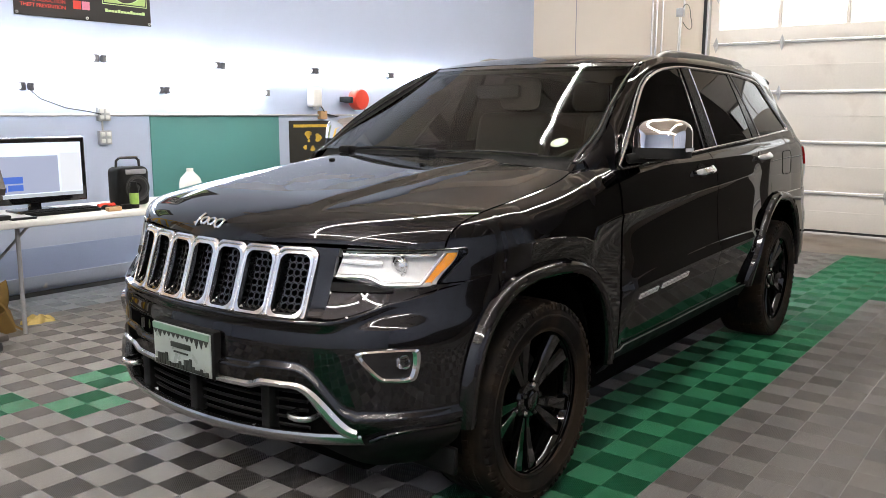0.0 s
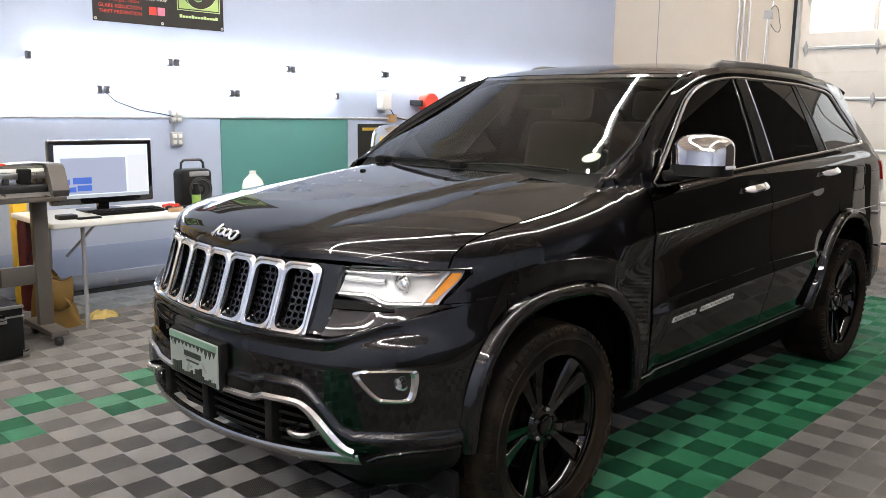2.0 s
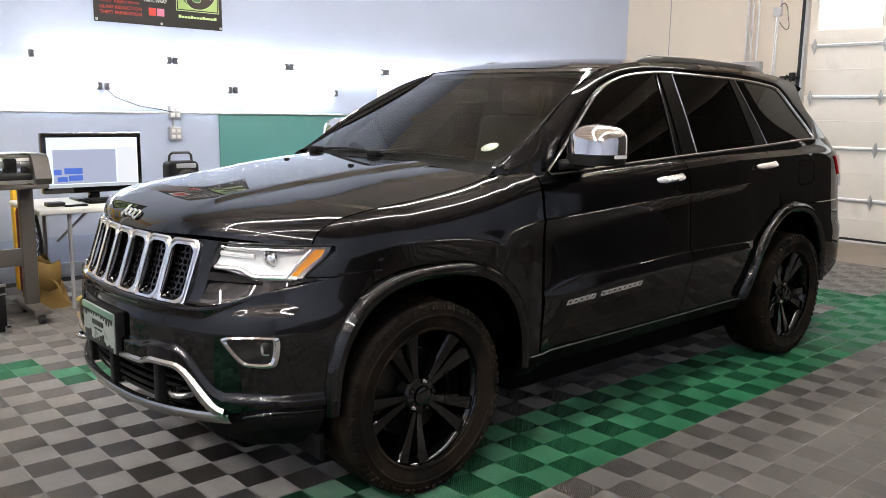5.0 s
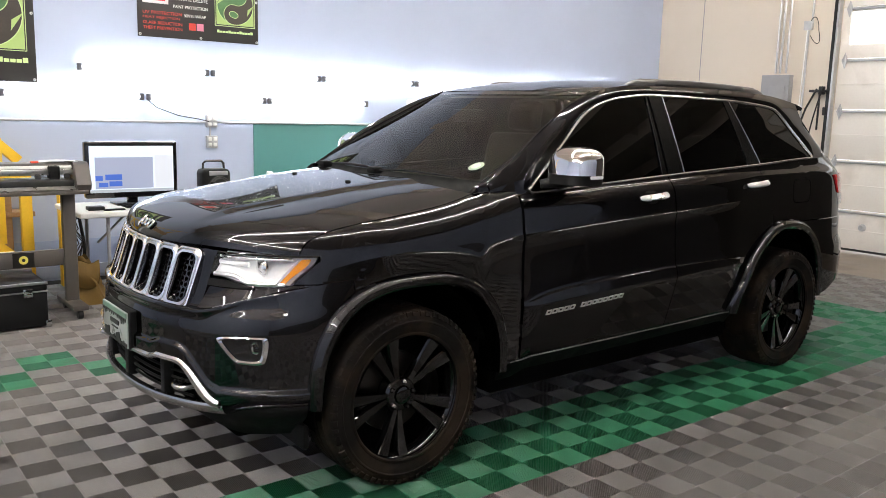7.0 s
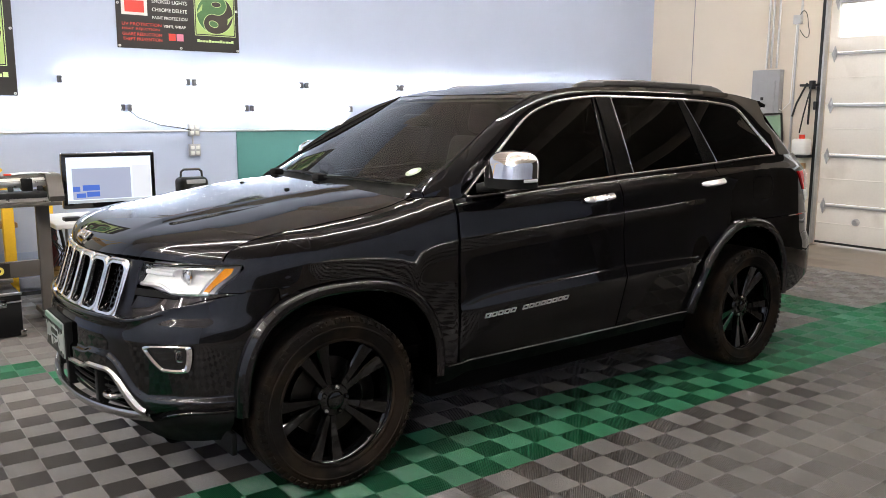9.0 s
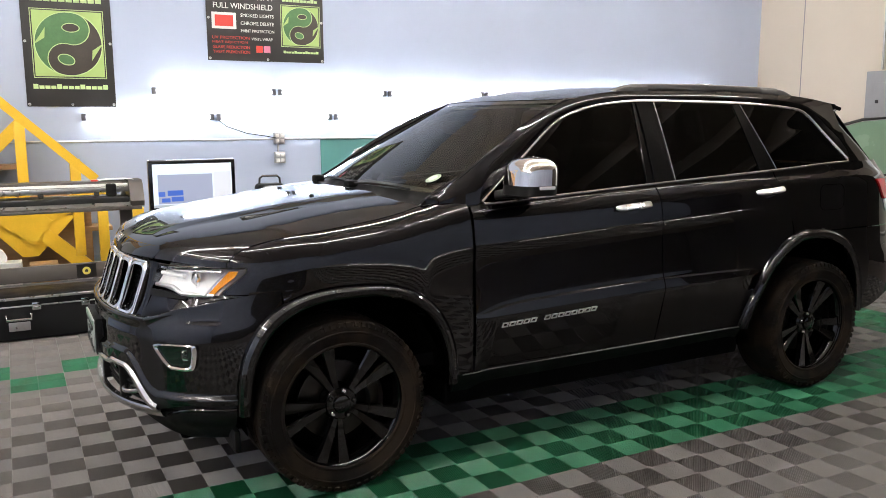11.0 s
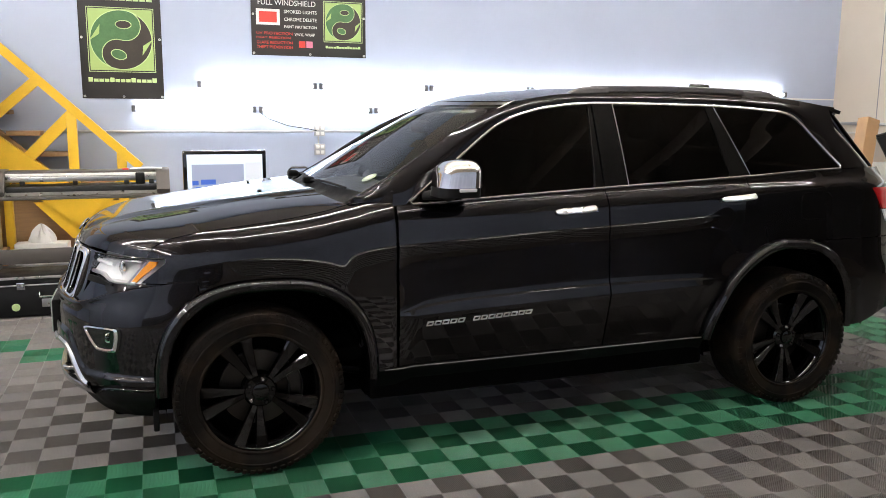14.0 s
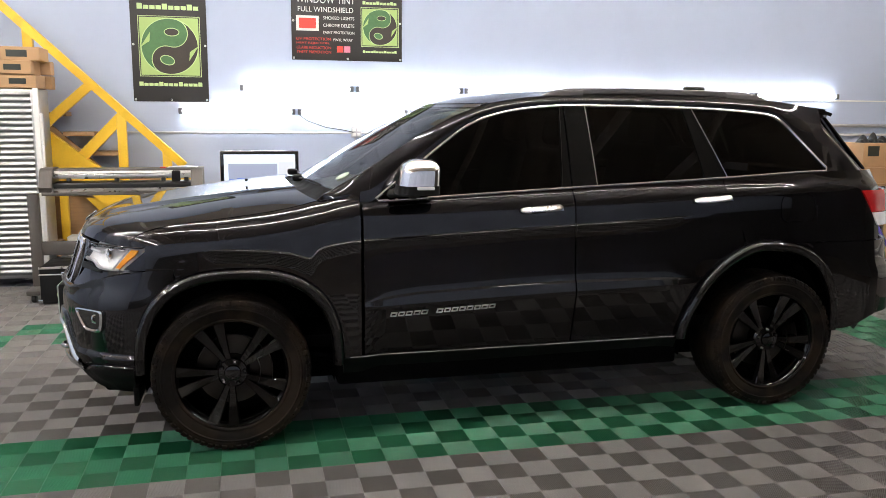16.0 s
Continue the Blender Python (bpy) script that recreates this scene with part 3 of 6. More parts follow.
for sgn in (0, 1):
    M = mirror if sgn else (lambda g: g)
    hl = thing("headlamp", "", "")
    hl.parent = car
    hl["label"] = "clear headlamp with a bright reflector and an amber marker"
    bowl = lambda a, b: lamp_face(-.008 - .045 * b)(a, b)
    part("lamp_housing", M(sheet(bowl, 20, 8, .03)), CLEAR, hl, "silver reflector bowl")
    amb0 = lambda z: lerp(.760, .802, (z - .872) / .11)
    amb1 = lambda z: lamp_span(z)[1] - .012
    part("amber_marker", M(sheet(lamp_face(-.004, amb0, amb1, .878, .976), 8, 8, .012)), AMBER, hl, "amber side marker")
    cy, cz = .70, .936
    cpt = Vector(on_nose(-cy, cz, -.03))
    pr = lathe([(.036, -.012), (.040, .0), (.036, .006), (.030, .004), (.026, .008), (.014, .014), (.001, .016)], 28, "x")
    pr = ([(-v[0], v[1], v[2]) for v in pr[0]], pr[1])
    part("projector", M(moved(pr, Matrix.Translation(cpt))), HCHROME, hl, "round projector lens")
    barpts = [on_nose(-lerp(.545, .66, k / 8), lerp(.950, .945, k / 8), -.022) for k in range(9)]
    part("light_guide", M(tube(barpts, .010, 8)), CLEAR, hl)
    barpts = [on_nose(-lerp(.545, .78, k / 12), lerp(.972, .972, k / 12), -.014) for k in range(13)]
    part("upper_brow", M(tube(barpts, .007, 8)), HCHROME, hl)
    lowpts = [on_nose(-lerp(.54, .78, k / 16), .904 - .024 * sstep(.62, .68, lerp(.54, .78, k / 16)), -.010) for k in range(17)]
    part("lower_brow", M(tube(lowpts, .009, 8)), HANDLEM, hl, "bright lower bezel")
    part("marker_bezel", M(tube([on_nose(-amb0(z) + .006, z, -.001) for z in np.linspace(.880, .974, 9)], .005, 8)), HANDLEM, hl)
    part("lamp_cover", M(sheet(lamp_face(.004), 24, 10, 0)), CLEARGLASS, hl, "clear plastic cover").visible_shadow = False
    dr = lambda a, b: on_nose(-lerp(.53, .70, a), lerp(.862, .888 - .018 * sstep(.6, .7, lerp(.53, .70, a)), b), .003)
    part("running_light", M(sheet(dr, 16, 4, .02)), PLAST, hl, "smoked running light strip")
    surr = lambda a, b: on_nose(-lerp(.535, .835, a), lerp(.865, .998, b), -.062)
    part("lamp_recess", M(sheet(surr, 16, 4, 0)), DARK, hl)
    rim = [on_nose(-lerp(.545, .826, k / 20), .988, .004) for k in range(21)]
    part("lamp_rim", M(tube(rim, .004, 6)), GLOSS, hl)
    sk = lambda a, b: on_nose(-lerp(.529, .835, a), lerp(bumper_top(lerp(.529, .835, a)) - .006, .880, b), lerp(.006, -.012, b) * (1 - sstep(.6, 1, a)))
    part("lamp_sill", M(sheet(sk, 20, 4, .02)), PAINT, hl)


# fog lamps with chrome frames
def fog():
    c = (.725, .646)
    loop = [(.050, .028), (.046, -.032), (.034, -.046), (.004, -.046), (-.020, -.038), (-.060, .016), (-.058, .030), (-.03, .035), (.033, .037)]
    fine = []
    n = len(loop)
    for k in range(n):
        p, q, r, s = (Vector(loop[(k + d) % n]) for d in (-1, 0, 1, 2))
        for t in (0, .25, .5, .75):
            fine.append(.5 * ((2 * q) + (r - p) * t + (2 * p - 5 * q + 4 * r - s) * t * t + (3 * q - p - 3 * r + s) * t ** 3))
    V, F = [], []
    m = len(fine)
    for sc, out in ((1.28, .0), (1.26, .014), (1.12, .017), (1.0, .010), (.97, -.02)):
        for p in fine:
            V.append(on_nose(-(c[0] + p.x * sc), c[1] + p.y * sc, out))
    for k in range(4):
        for j in range(m):
            l = (j + 1) % m
            F.append((k * m + j, k * m + l, (k + 1) * m + l, (k + 1) * m + j))
    hole = [on_nose(-(c[0] + p.x * .99), c[1] + p.y * .99, .0045) for p in fine]
    lamp = lathe([(.001, .010), (.018, .008), (.024, .0), (.026, -.01)], 24, "x")
    lamp = ([(-v[0], v[1], v[2]) for v in lamp[0]], lamp[1])
    return (V, F), (hole, [tuple(range(m))]), moved(lamp, Matrix.Translation(on_nose(-(c[0] + .028), c[1] + .004, .008)))


fr, hole, lamp = fog()
for M in (lambda g: g, mirror):
    fg = part("fog_lamp_frame", M(fr), CHROME, car, "chrome fog lamp frame")
    part("fog_lamp_recess", M(hole), GLOSS, fg)
    part("fog_lamp", M(lamp), CLEARGLASS, fg)


# number plate with unreadable bars
plate = thing("number_plate", "", "")
plate.parent = car
plate["label"] = "white dealer plate in a black bracket"
part("plate_bracket", box(-.892, -.845, -.178, .165, .535, .705, .012), PLAST, plate)
part("plate", box(-.898, -.890, -.165, .155, .545, .695, .003), mat("plate_white", (.32, .36, .33), .3, 0, .3, .05, 20), plate)
PB = mat("plate_print", (.02, .025, .02), .5, vary=.1)
PG = mat("plate_green", (.16, .27, .20), .5, vary=.1)
part("plate_band", box(-.901, -.897, -.163, .153, .672, .693), PG, plate)
part("plate_word", box(-.9015, -.897, -.06, .05, .622, .640), PB, plate)
part("plate_word", box(-.9015, -.897, -.045, .035, .604, .609), PB, plate)
rng = random.Random(4)
for k in range(20):
    yy = -.155 + k * .0152
    part("plate_skyline", box(-.901, -.897, yy, yy + .013, .549, .560 + .038 * rng.random() ** 1.5), PB, plate)
for k in range(12):
    yy = -.160 + k * .026
    part("plate_ridge", prism([(yy, .671), (yy + .026, .671), (yy + .013, .671 - .012 - .03 * rng.random() * (1 if k in (0, 1, 2, 9, 10, 11) else .3))], -.9005, -.897, "x"), PB, plate)

# bonnet badge and door badge as plain chrome shapes
bd = thing("hood_badge", "", "")
bd.parent = car
def badge_spot(y, d, out):
    """A point on the bonnet's nose, d behind its front edge."""
    d += .011
    x = nose_x(y, .985) + d
    return (x - .7 * out, y, HOOD_C(x) - lip(d) + .7 * out)


def badge_ring(y0, w, d0, d1):
    """A small slanting oval ring of bright metal on the bonnet's nose."""
    pts = []
    for a in np.linspace(0, 2 * math.pi, 19)[:-1]:
        d = (d0 + d1) / 2 + (d1 - d0) / 2 * math.sin(a)
        pts.append(badge_spot(y0 + w / 2 * math.cos(a) - .35 * (d - d0), d, .007))
    return tube(pts, .0050, 8, True)


part("badge_bar", tube([badge_spot(.092, .004, .007)] + [badge_spot(.080 - .4 * d, d, .007) for d in (.0, .006, .016, .028, .036)], .0055, 8), CHROME, bd, "slanting chrome bar")
for y0, w, d0, d1 in ((.046, .032, .004, .022), (.006, .032, .004, .022), (-.036, .036, .000, .022)):
    part("badge_ring", badge_ring(y0, w, d0, d1), CHROME, bd, "oval chrome ring")


def door_badge(x0, x1, n, gap):
    for k in range(n):
        if k in gap:
            continue
        xa = lerp(x0, x1, k / n)
        xb = xa + (x1 - x0) / n * .80
        zz, h, w = lerp(.629, .652, (xa - x0) / (x1 - x0)), .022, .0052
        strip = lambda u0, u1, v0, v1: sheet(lambda a, b: on_side(lerp(u0, u1, a) + .3 * (lerp(v0, v1, b) - zz), lerp(v0, v1, b), .005), 2, 2, .005)
        part("badge_block", join(strip(xa, xb, zz, zz + w), strip(xa, xb, zz + h - w, zz + h), strip(xa, xa + w, zz + w, zz + h - w), strip(xb - w, xb, zz + w, zz + h - w)), BADGEM, badge)


BADGEM = mat("badge_silver", (0.80, 0.80, 0.80), 0.35, 0.6, 0, 0.04, 30)
badge = thing("door_badge", "", "")
badge.parent = car
badge["label"] = "row of small bright chrome blocks"
door_badge(.752, 1.29, 14, (5,))

# glasshouse
def pillar(xa, xb, za, zb, n=20, m=6, out=0.0):
    """A body strip between two height curves over a stretch of x."""
    def f(a, b):
        x = lerp(xa, xb, a)
        z = lerp(za(x), zb(x), b)
        return (x, -green_y(x, z) - out - .012 * math.sin(math.pi * b), z)
    return sheet(f, n, m, .02)


both("roof_side", pillar(.50, 3.30, lambda x: max(DLO(x), BELT(x)) if x > .70 else BELT(x) - .0, lambda x: max(DRIP(x), BELT(x) + .004), 80, 10), PAINT)


def d_pillar(a, b):
    z = lerp(1.312, 1.648, b)
    x0 = lerp(3.262, 3.10, sstep(1.33, 1.62, z))
    x1 = lerp(3.58, 3.31, (z - 1.312) / .34)
    x = lerp(x0, x1, a)
    return (x, -green_y(x, z) + .11 * max(0, (a - .60) / .40) ** 2, z)


both("rear_pillar", sheet(d_pillar, 30, 20, .02), PAINT)


def pane(xa, xb, out=.002):
    """Side glass between two slanted edges xa(b), xb(b)."""
    def f(a, b):
        x = lerp(xa(b), xb(b), a)
        z = lerp(BELT(x) + .004, max(DLO(x) - .002, BELT(x) + .006), b)
        return (x, -green_y(x, z) - out, z)
    return f


both("front_window", sheet(pane(lambda b: .715, lambda b: 1.660 + .035 * b), 40, 16, 0), TINT, "darkly tinted front side glass")
both("rear_window", sheet(pane(lambda b: 1.855 - .015 * b, lambda b: 2.487 - .079 * b), 24, 16, 0), TINT, "darkly tinted rear door glass")
both("quarter_window", sheet(pane(lambda b: 2.620 - .159 * b, lambda b: 3.255), 24, 16, 0), TINT, "darkly tinted rear quarter glass")
both("centre_pillar", sheet(pane(lambda b: 1.660 + .035 * b, lambda b: 1.855 - .015 * b, .005), 8, 12, .012), PILLARM, "black centre pillar")
both("rear_door_pillar", sheet(pane(lambda b: 2.487 - .079 * b, lambda b: 2.620 - .159 * b, .005), 6, 12, .012), PILLARM)
for xx, lean in ((1.665, .035), (1.858, -.016)):
    both("window_seal", tube([(xx + lean * k / 8, -green_y(xx, lerp(BELT(xx), DLO(xx), k / 8)) - .007, lerp(BELT(xx), DLO(xx), k / 8)) for k in range(9)], .0035, 6), SATIN if xx > 1.7 else GLOSS)
both("window_seal", tube([(2.620 - .159 * k / 8, -green_y(2.56, lerp(BELT(2.62), DLO(2.46), k / 8)) - .007, lerp(BELT(2.62), DLO(2.46), k / 8)) for k in range(9)], .0032, 6), SATIN)
both("door_gap_trim", tube([(1.718 + .004 * k / 8, -green_y(1.72, lerp(BELT(1.72), DLO(1.72), k / 8)) - .0085, lerp(BELT(1.72), DLO(1.72), k / 8)) for k in range(9)], .003, 6), DARK)


def chrome_loop():
    up = [(x, DLO(x)) for x in np.linspace(.70, 3.252, 70)]
    lo = [(x, BELT(x) + .002) for x in np.linspace(3.245, .71, 60)]
    return [(x, -green_y(x, z) - .006, z) for x, z in up + lo]


both("window_trim", tube(chrome_loop(), .0085, 8, True, .8), HCHROME, "bright chrome window surround")


# windscreen
def screen(a, b, grow=0.0):
    s = 2 * b - 1
    xs = lerp(.495, 1.33, a)
    zs = DRIP(xs) + .002
    ys = green_y(xs, zs) - .012 + grow
    xc, zc = lerp(.385, 1.145, a), lerp(1.236, 1.662, a) + .012 * math.sin(math.pi * a)
    chord = lerp(DRIP(.495), DRIP(1.33), a) + .002
    k = abs(s) ** 2.1
    return (lerp(xc, xs, k), s * ys, lerp(zc, chord, k) + (zs - chord) * sstep(.955, 1, abs(s)))


ws = part("windscreen", sheet(lambda a, b: screen(lerp(.02, .985, a), lerp(.025, .975, b)), 24, 40, 0), WSGLASS, car, "faintly green windscreen")
for side in (0, 1):
    both_edge = [screen(k / 20, .012 if side == 0 else .988) for k in range(21)]
    part("windscreen_frame", tube(both_edge, .006, 8), GLOSS, car)
    band = (.001, .028) if side == 0 else (.972, .999)
    part("windscreen_gasket", sheet(lambda a, b: tuple(Vector(screen(a, lerp(band[0], band[1], b))) + Vector((0, 0, -.002))), 24, 6), PLAST, car)
part("windscreen_header", sheet(lambda a, b: tuple(Vector(screen(lerp(.95, 1.0, a), b)) + Vector((0, 0, .001))), 4, 40, .01), GLOSS, car)


def cowl(a, b):
    """Trough between the bonnet's rear edge and the foot of the glass."""
    p = Vector(hood(1, lerp(.02, .98, b))) + Vector((-.012, 0, -.016))
    q = Vector(screen(.035, lerp(.03, .97, b))) + Vector((0, 0, -.004))
    return p.lerp(q, a) + Vector((0, 0, -.018)) * math.sin(math.pi * a)


cowl_geo = sheet(cowl, 6, 40, 0)
part("cowl", cowl_geo, PLAST, car, "black cowl panel below the windscreen")


def cowl_corner(a, b):
    """Painted corner between bonnet, wing and windscreen pillar: one edge follows the bonnet and wing, the other the glass."""
    if a < .5:
        p = Vector(hood(1, .5 - .5 * lerp(.97, 1, a / .5))) + Vector((.006, 0, -.004))
    else:
        x = lerp(.42, .618, (a - .5) / .5)
        p = Vector((x, -(HOOD_Y(x) + .002), HOOD_Z(x) - .002))
    if a < .6:
        q = Vector(screen(.012, .5 - .5 * lerp(.965, .985, a / .6)))
    else:
        q = Vector(screen(lerp(.012, .19, (a - .6) / .4), .0075))
    return p.lerp(q, b) + Vector((0, -.008, .010)) * math.sin(math.pi * b)


both("cowl_corner", sheet(cowl_corner, 28, 10, .01), PAINT)
for yy, ln in ((-.045, .50), (.45, .46)):
    wp = [Vector((.372, yy, 1.252))] + [Vector(screen(.006 + .016 * k / 10, .5 + (yy - ln * k / 10 * 1.0) / 1.42)) + Vector((-.008, 0, .006 + .010 * math.sin(math.pi * k / 10))) for k in range(11)]
    w = part("wiper", tube(wp, .0065, 6, flat=.7), PLAST, car)
    part("wiper_pivot", box(.345, .405, yy - .045, yy + .025, 1.226, 1.262, .012), PLAST, w)
stk = lambda a, b: tuple(Vector(screen(.136 + .04 * b * math.cos(2 * math.pi * a), .091 + .022 * b * math.sin(2 * math.pi * a))) + Vector((-.004, 0, .005)))
part("inspection_sticker", sheet(stk, 24, 2), mat("sticker", (.40, .48, .34), .5, 0, 0, .3, 120, 0, 300), ws, "round pale green sticker")
stk_in = lambda a, b: tuple(Vector(stk(a, b * .62)) + Vector((-.001, 0, .0015)))
part("sticker_centre", sheet(stk_in, 20, 2), mat("sticker_pale", (.62, .70, .55), .5, 0, 0, .35, 160, 0, 300), ws, "paler middle of the sticker")


# roof
def roof(a, b):
    s = 2 * b - 1
    xf = 1.145 + (1.33 - 1.145) * abs(s) ** 2.1
    x = lerp(xf, 3.46 - .06 * s * s, a)
    zr = DRIP(x)
    zc = ROOF_C(x)
    k = abs(s)
    return (x, s * (green_y(x, zr) - .002), zr + (zc - zr) * (1 - k ** 2.6))


part("roof", sheet(roof, 50, 40, .02), PAINT, car)


def rail_y(x):
    return -(green_y(x, DRIP(x)) - .055)


def rail_bar(a, b):
    """The flat bar between the two feet."""
    x = lerp(1.76, 2.86, a)
    u, v = rounded(.030, .034, .008, 4)[int(b * 19.999) % 20] if b < 1 else rounded(.030, .034, .008, 4)[0]
    return (x, rail_y(x) + u, DRIP(x) + .023 + v)


def rail_foot(x0, x1, rise):
    """A low cast foot that swells out of the roof; rise: which end is tall."""
    def f(a, b):
        x = lerp(x0, x1, a)
        t = a if rise > 0 else 1 - a
        h = .043 * sstep(-.08, .55, t) - .004
        w = .012 + .011 * sstep(0, .6, t)
        an = math.pi * b
        c, q = math.cos(an), math.sin(an)
        return (x, rail_y(x) + w * math.copysign(abs(c) ** .6, c), DRIP(x) - .004 + h * q ** .5)
    return sheet(f, 18, 12)


both("roof_rail", sheet(rail_bar, 30, 20), RAILM, "low bright roof rail")
both("roof_rail_foot", rail_foot(1.585, 1.86, 1), RAILM)
both("roof_rail_foot", rail_foot(2.72, 3.06, -1), RAILM)
part("antenna_fin", box(2.79, 2.94, -.02, .02, 1.73, 1.793, .018, 3), GLOSS, car)


def spoiler(a, b):
    s = 2 * b - 1
    x = lerp(3.20, 3.51 - .14 * s * s, a)
    return (x, s * .60, 1.705 - .018 * a - .035 * s * s)


part("spoiler", sheet(spoiler, 10, 20, .05), PAINT, car)
part("spoiler_lip", tube([Vector(spoiler(1, b)) + Vector((0, 0, -.036)) for b in np.linspace(0, 1, 21)], .010, 8), SATIN, car)


def rear_glass(a, b):
    s = 2 * b - 1
    z = lerp(1.28, 1.63, a)
    return (lerp(3.70, 3.46, a) - .12 * s * s, s * lerp(.70, .58, a), z)


part("rear_glass", sheet(rear_glass, 10, 20, .01, flip=True), GLOSS, car, "dark rear window")
both("rear_glass_edge", sheet(lambda a, b: Vector(d_pillar(1, b)).lerp(Vector((rear_glass(b, 0)[0], -abs(rear_glass(b, 0)[1]), d_pillar(1, b)[2])), a), 6, 14, .01), GLOSS)
# a chrome rod added along the edge in place of its daylight reflection
both("rear_edge_trim", tube([Vector(d_pillar(1, k / 12)) + Vector((.004, -.002, 0)) for k in range(13)], .015, 8), HANDLEM, "bright strip for the daylight mirrored beside the rear glass")


part("headliner", sheet(lambda a, b: (lerp(1.30, 3.3, a), lerp(-.55, .55, b), ROOF_C(lerp(1.30, 3.3, a)) - .07), 8, 4), mat("grey_headliner", (.22, .21, .19), .9, 0, 0, .1, 20), car)

# tail lamps
def tail_lamp(z0, z1, left, out):
    """Wraps from the flank round the corner; left: where it starts on the flank."""
    def f(a, b):
        z = lerp(z0, z1, b)
        if a < .5:
            x = lerp(left(z), 3.62, a / .5)
            return on_side(x, z, out)
        y = lerp(side_y(3.62, z), .50, (a - .5) / .5)
        return (tail_x(y, z) + out, -y - out * (1 - (a - .5) / .5), z)
    return f


for z0, z1, m, lab, x0, x1 in ((1.083, 1.205, RED, "red tail lamp", 3.53, 3.45), (1.005, 1.079, CLEAR, "clear reversing lamp", 3.58, 3.535)):
    both("tail_lamp", sheet(tail_lamp(z0, z1, lambda z: lerp(x0, x1, (z - z0) / (z1 - z0)), .010), 24, 10, .02), m, lab)

# fuel flap seam, handles, mirrors
ff = [on_side(3.035 + u, 1.115 + v, .001) for u, v in rounded(.215, .145, .04, 6)]
part("fuel_flap", tube(ff, .0016, 6, True), DARK, car)


def handle(x0, z0):
    for M in (lambda g: g, mirror):
        hd = thing("door_handle", "", "")
        hd.parent = car
        hd["label"] = "chrome pull handle over a dark cup"
        prof = ((-.004, -.013), (.008, -.014), (.015, -.009), (.016, -.003), (.006, .014), (.001, .017), (-.004, .015))

        def grip(a, b):
            p = b * 6
            i = min(int(p), 5)
            o, v = lerp(prof[i][0], prof[i + 1][0], p - i), lerp(prof[i][1], prof[i + 1][1], p - i)
            e = (1 - abs(2 * a - 1) ** 6) ** .5
            return on_side(x0 - .02 + .225 * a, z0 + .014 * a + v * (.35 + .65 * e), .006 + .030 * math.sin(math.pi * a) ** .55 + o * (.4 + .6 * e))
        part("grip", M(sheet(grip, 24, 18, 0, flip=True)), HANDLEM, hd)
        part("handle_base", M(sheet(lambda a, b: on_side(x0 + .155 + .055 * a, z0 - .004 + .022 * b, .010), 4, 4, .012)), CHROME, hd)
        cup = lambda a, b: on_side(x0 + .085 + .062 * math.cos(2 * math.pi * a) * b, z0 + .004 + .036 * math.sin(2 * math.pi * a) * b, .0015)
        part("handle_cup", M(sheet(cup, 20, 2)), GLOSS, hd)


handle(1.44, 1.135)
handle(2.41, 1.168)


def mirrors():
    for M in (lambda g: g, mirror):
        mr = thing("door_mirror", "", "")
        mr.parent = car
        mr["label"] = "chrome capped door mirror on a black foot"

        def shell(z0, z1, sq, grow=0.0):
            def f(a, b):
                an, z = 2 * math.pi * a, lerp(z0, z1, b)
                t = (z - 1.225) / .172
                k = max(0.0, 1 - max(0, (t - .60) / .42) ** 2.6) ** (1 / 2.6) if t > .60 else 1
                cx, cy = .880 + .02 * t, -.935
                lx, ly = (.108 - .014 * t) * k + grow, .125 * k + grow - .01 * t
                c, s = math.cos(an), math.sin(an)
                q = 2 / 3.2
                return (cx + lx * math.copysign(abs(c) ** q, c), cy + ly * math.copysign(abs(s) ** q, s) * (1 if s < 0 else .95), z)
            return f
        part("mirror_cap", M(sheet(shell(1.276, 1.4004, 0), 40, 24)), CAPM, mr, "chrome mirror cap")
        part("mirror_belly", M(sheet(shell(1.232, 1.277, 0, -.004), 40, 5, .0)), PLAST, mr)
        part("mirror_floor", M(sheet(lambda a, b: Vector(shell(1.232, 1.277, 0, -.004)(a, 0)).lerp(Vector((.880, -.935, 1.222)), b), 40, 3)), PLAST, mr)
        part("turn_lamp", M(box(.858, .943, -1.058, -.98, 1.258, 1.275, .006)), CLEAR, mr, "clear turn lamp")
        part("mirror_glass", M(box(.946, .952, -1.02, -.85, 1.282, 1.368, .003)), CHROME, mr)
        part("mirror_arm", M(tube([(.765, -.835, 1.226), (.80, -.865, 1.232), (.84, -.895, 1.240), (.88, -.93, 1.246)], lambda t: .024 + .012 * t, 12, flat=.7)), PLAST, mr)
        part("mirror_foot", M(tube([(.87, -.87, 1.235), (.89, -.84, 1.222), (.91, -.79, 1.205)], .032, 10, flat=.8)), PLAST, mr)


mirrors()

# wheels
def tyre_geo():
    prof = [(.262, .118), (.268, .126), (.274, .1265), (.278, .124), (.300, .131), (.318, .1335), (.321, .1365), (.326, .1365), (.329, .1335), (.340, .1335), (.358, .126), (.370, .108), (.3735, .085), (.3735, -.085), (.370, -.108), (.358, -.126), (.340, -.1335), (.329, -.1335), (.326, -.1365), (.321, -.1365), (.318, -.1335), (.300, -.131), (.278, -.124), (.274, -.1265), (.268, -.126), (.262, -.118)]
    return lathe([(r, -h) for r, h in prof], 72)


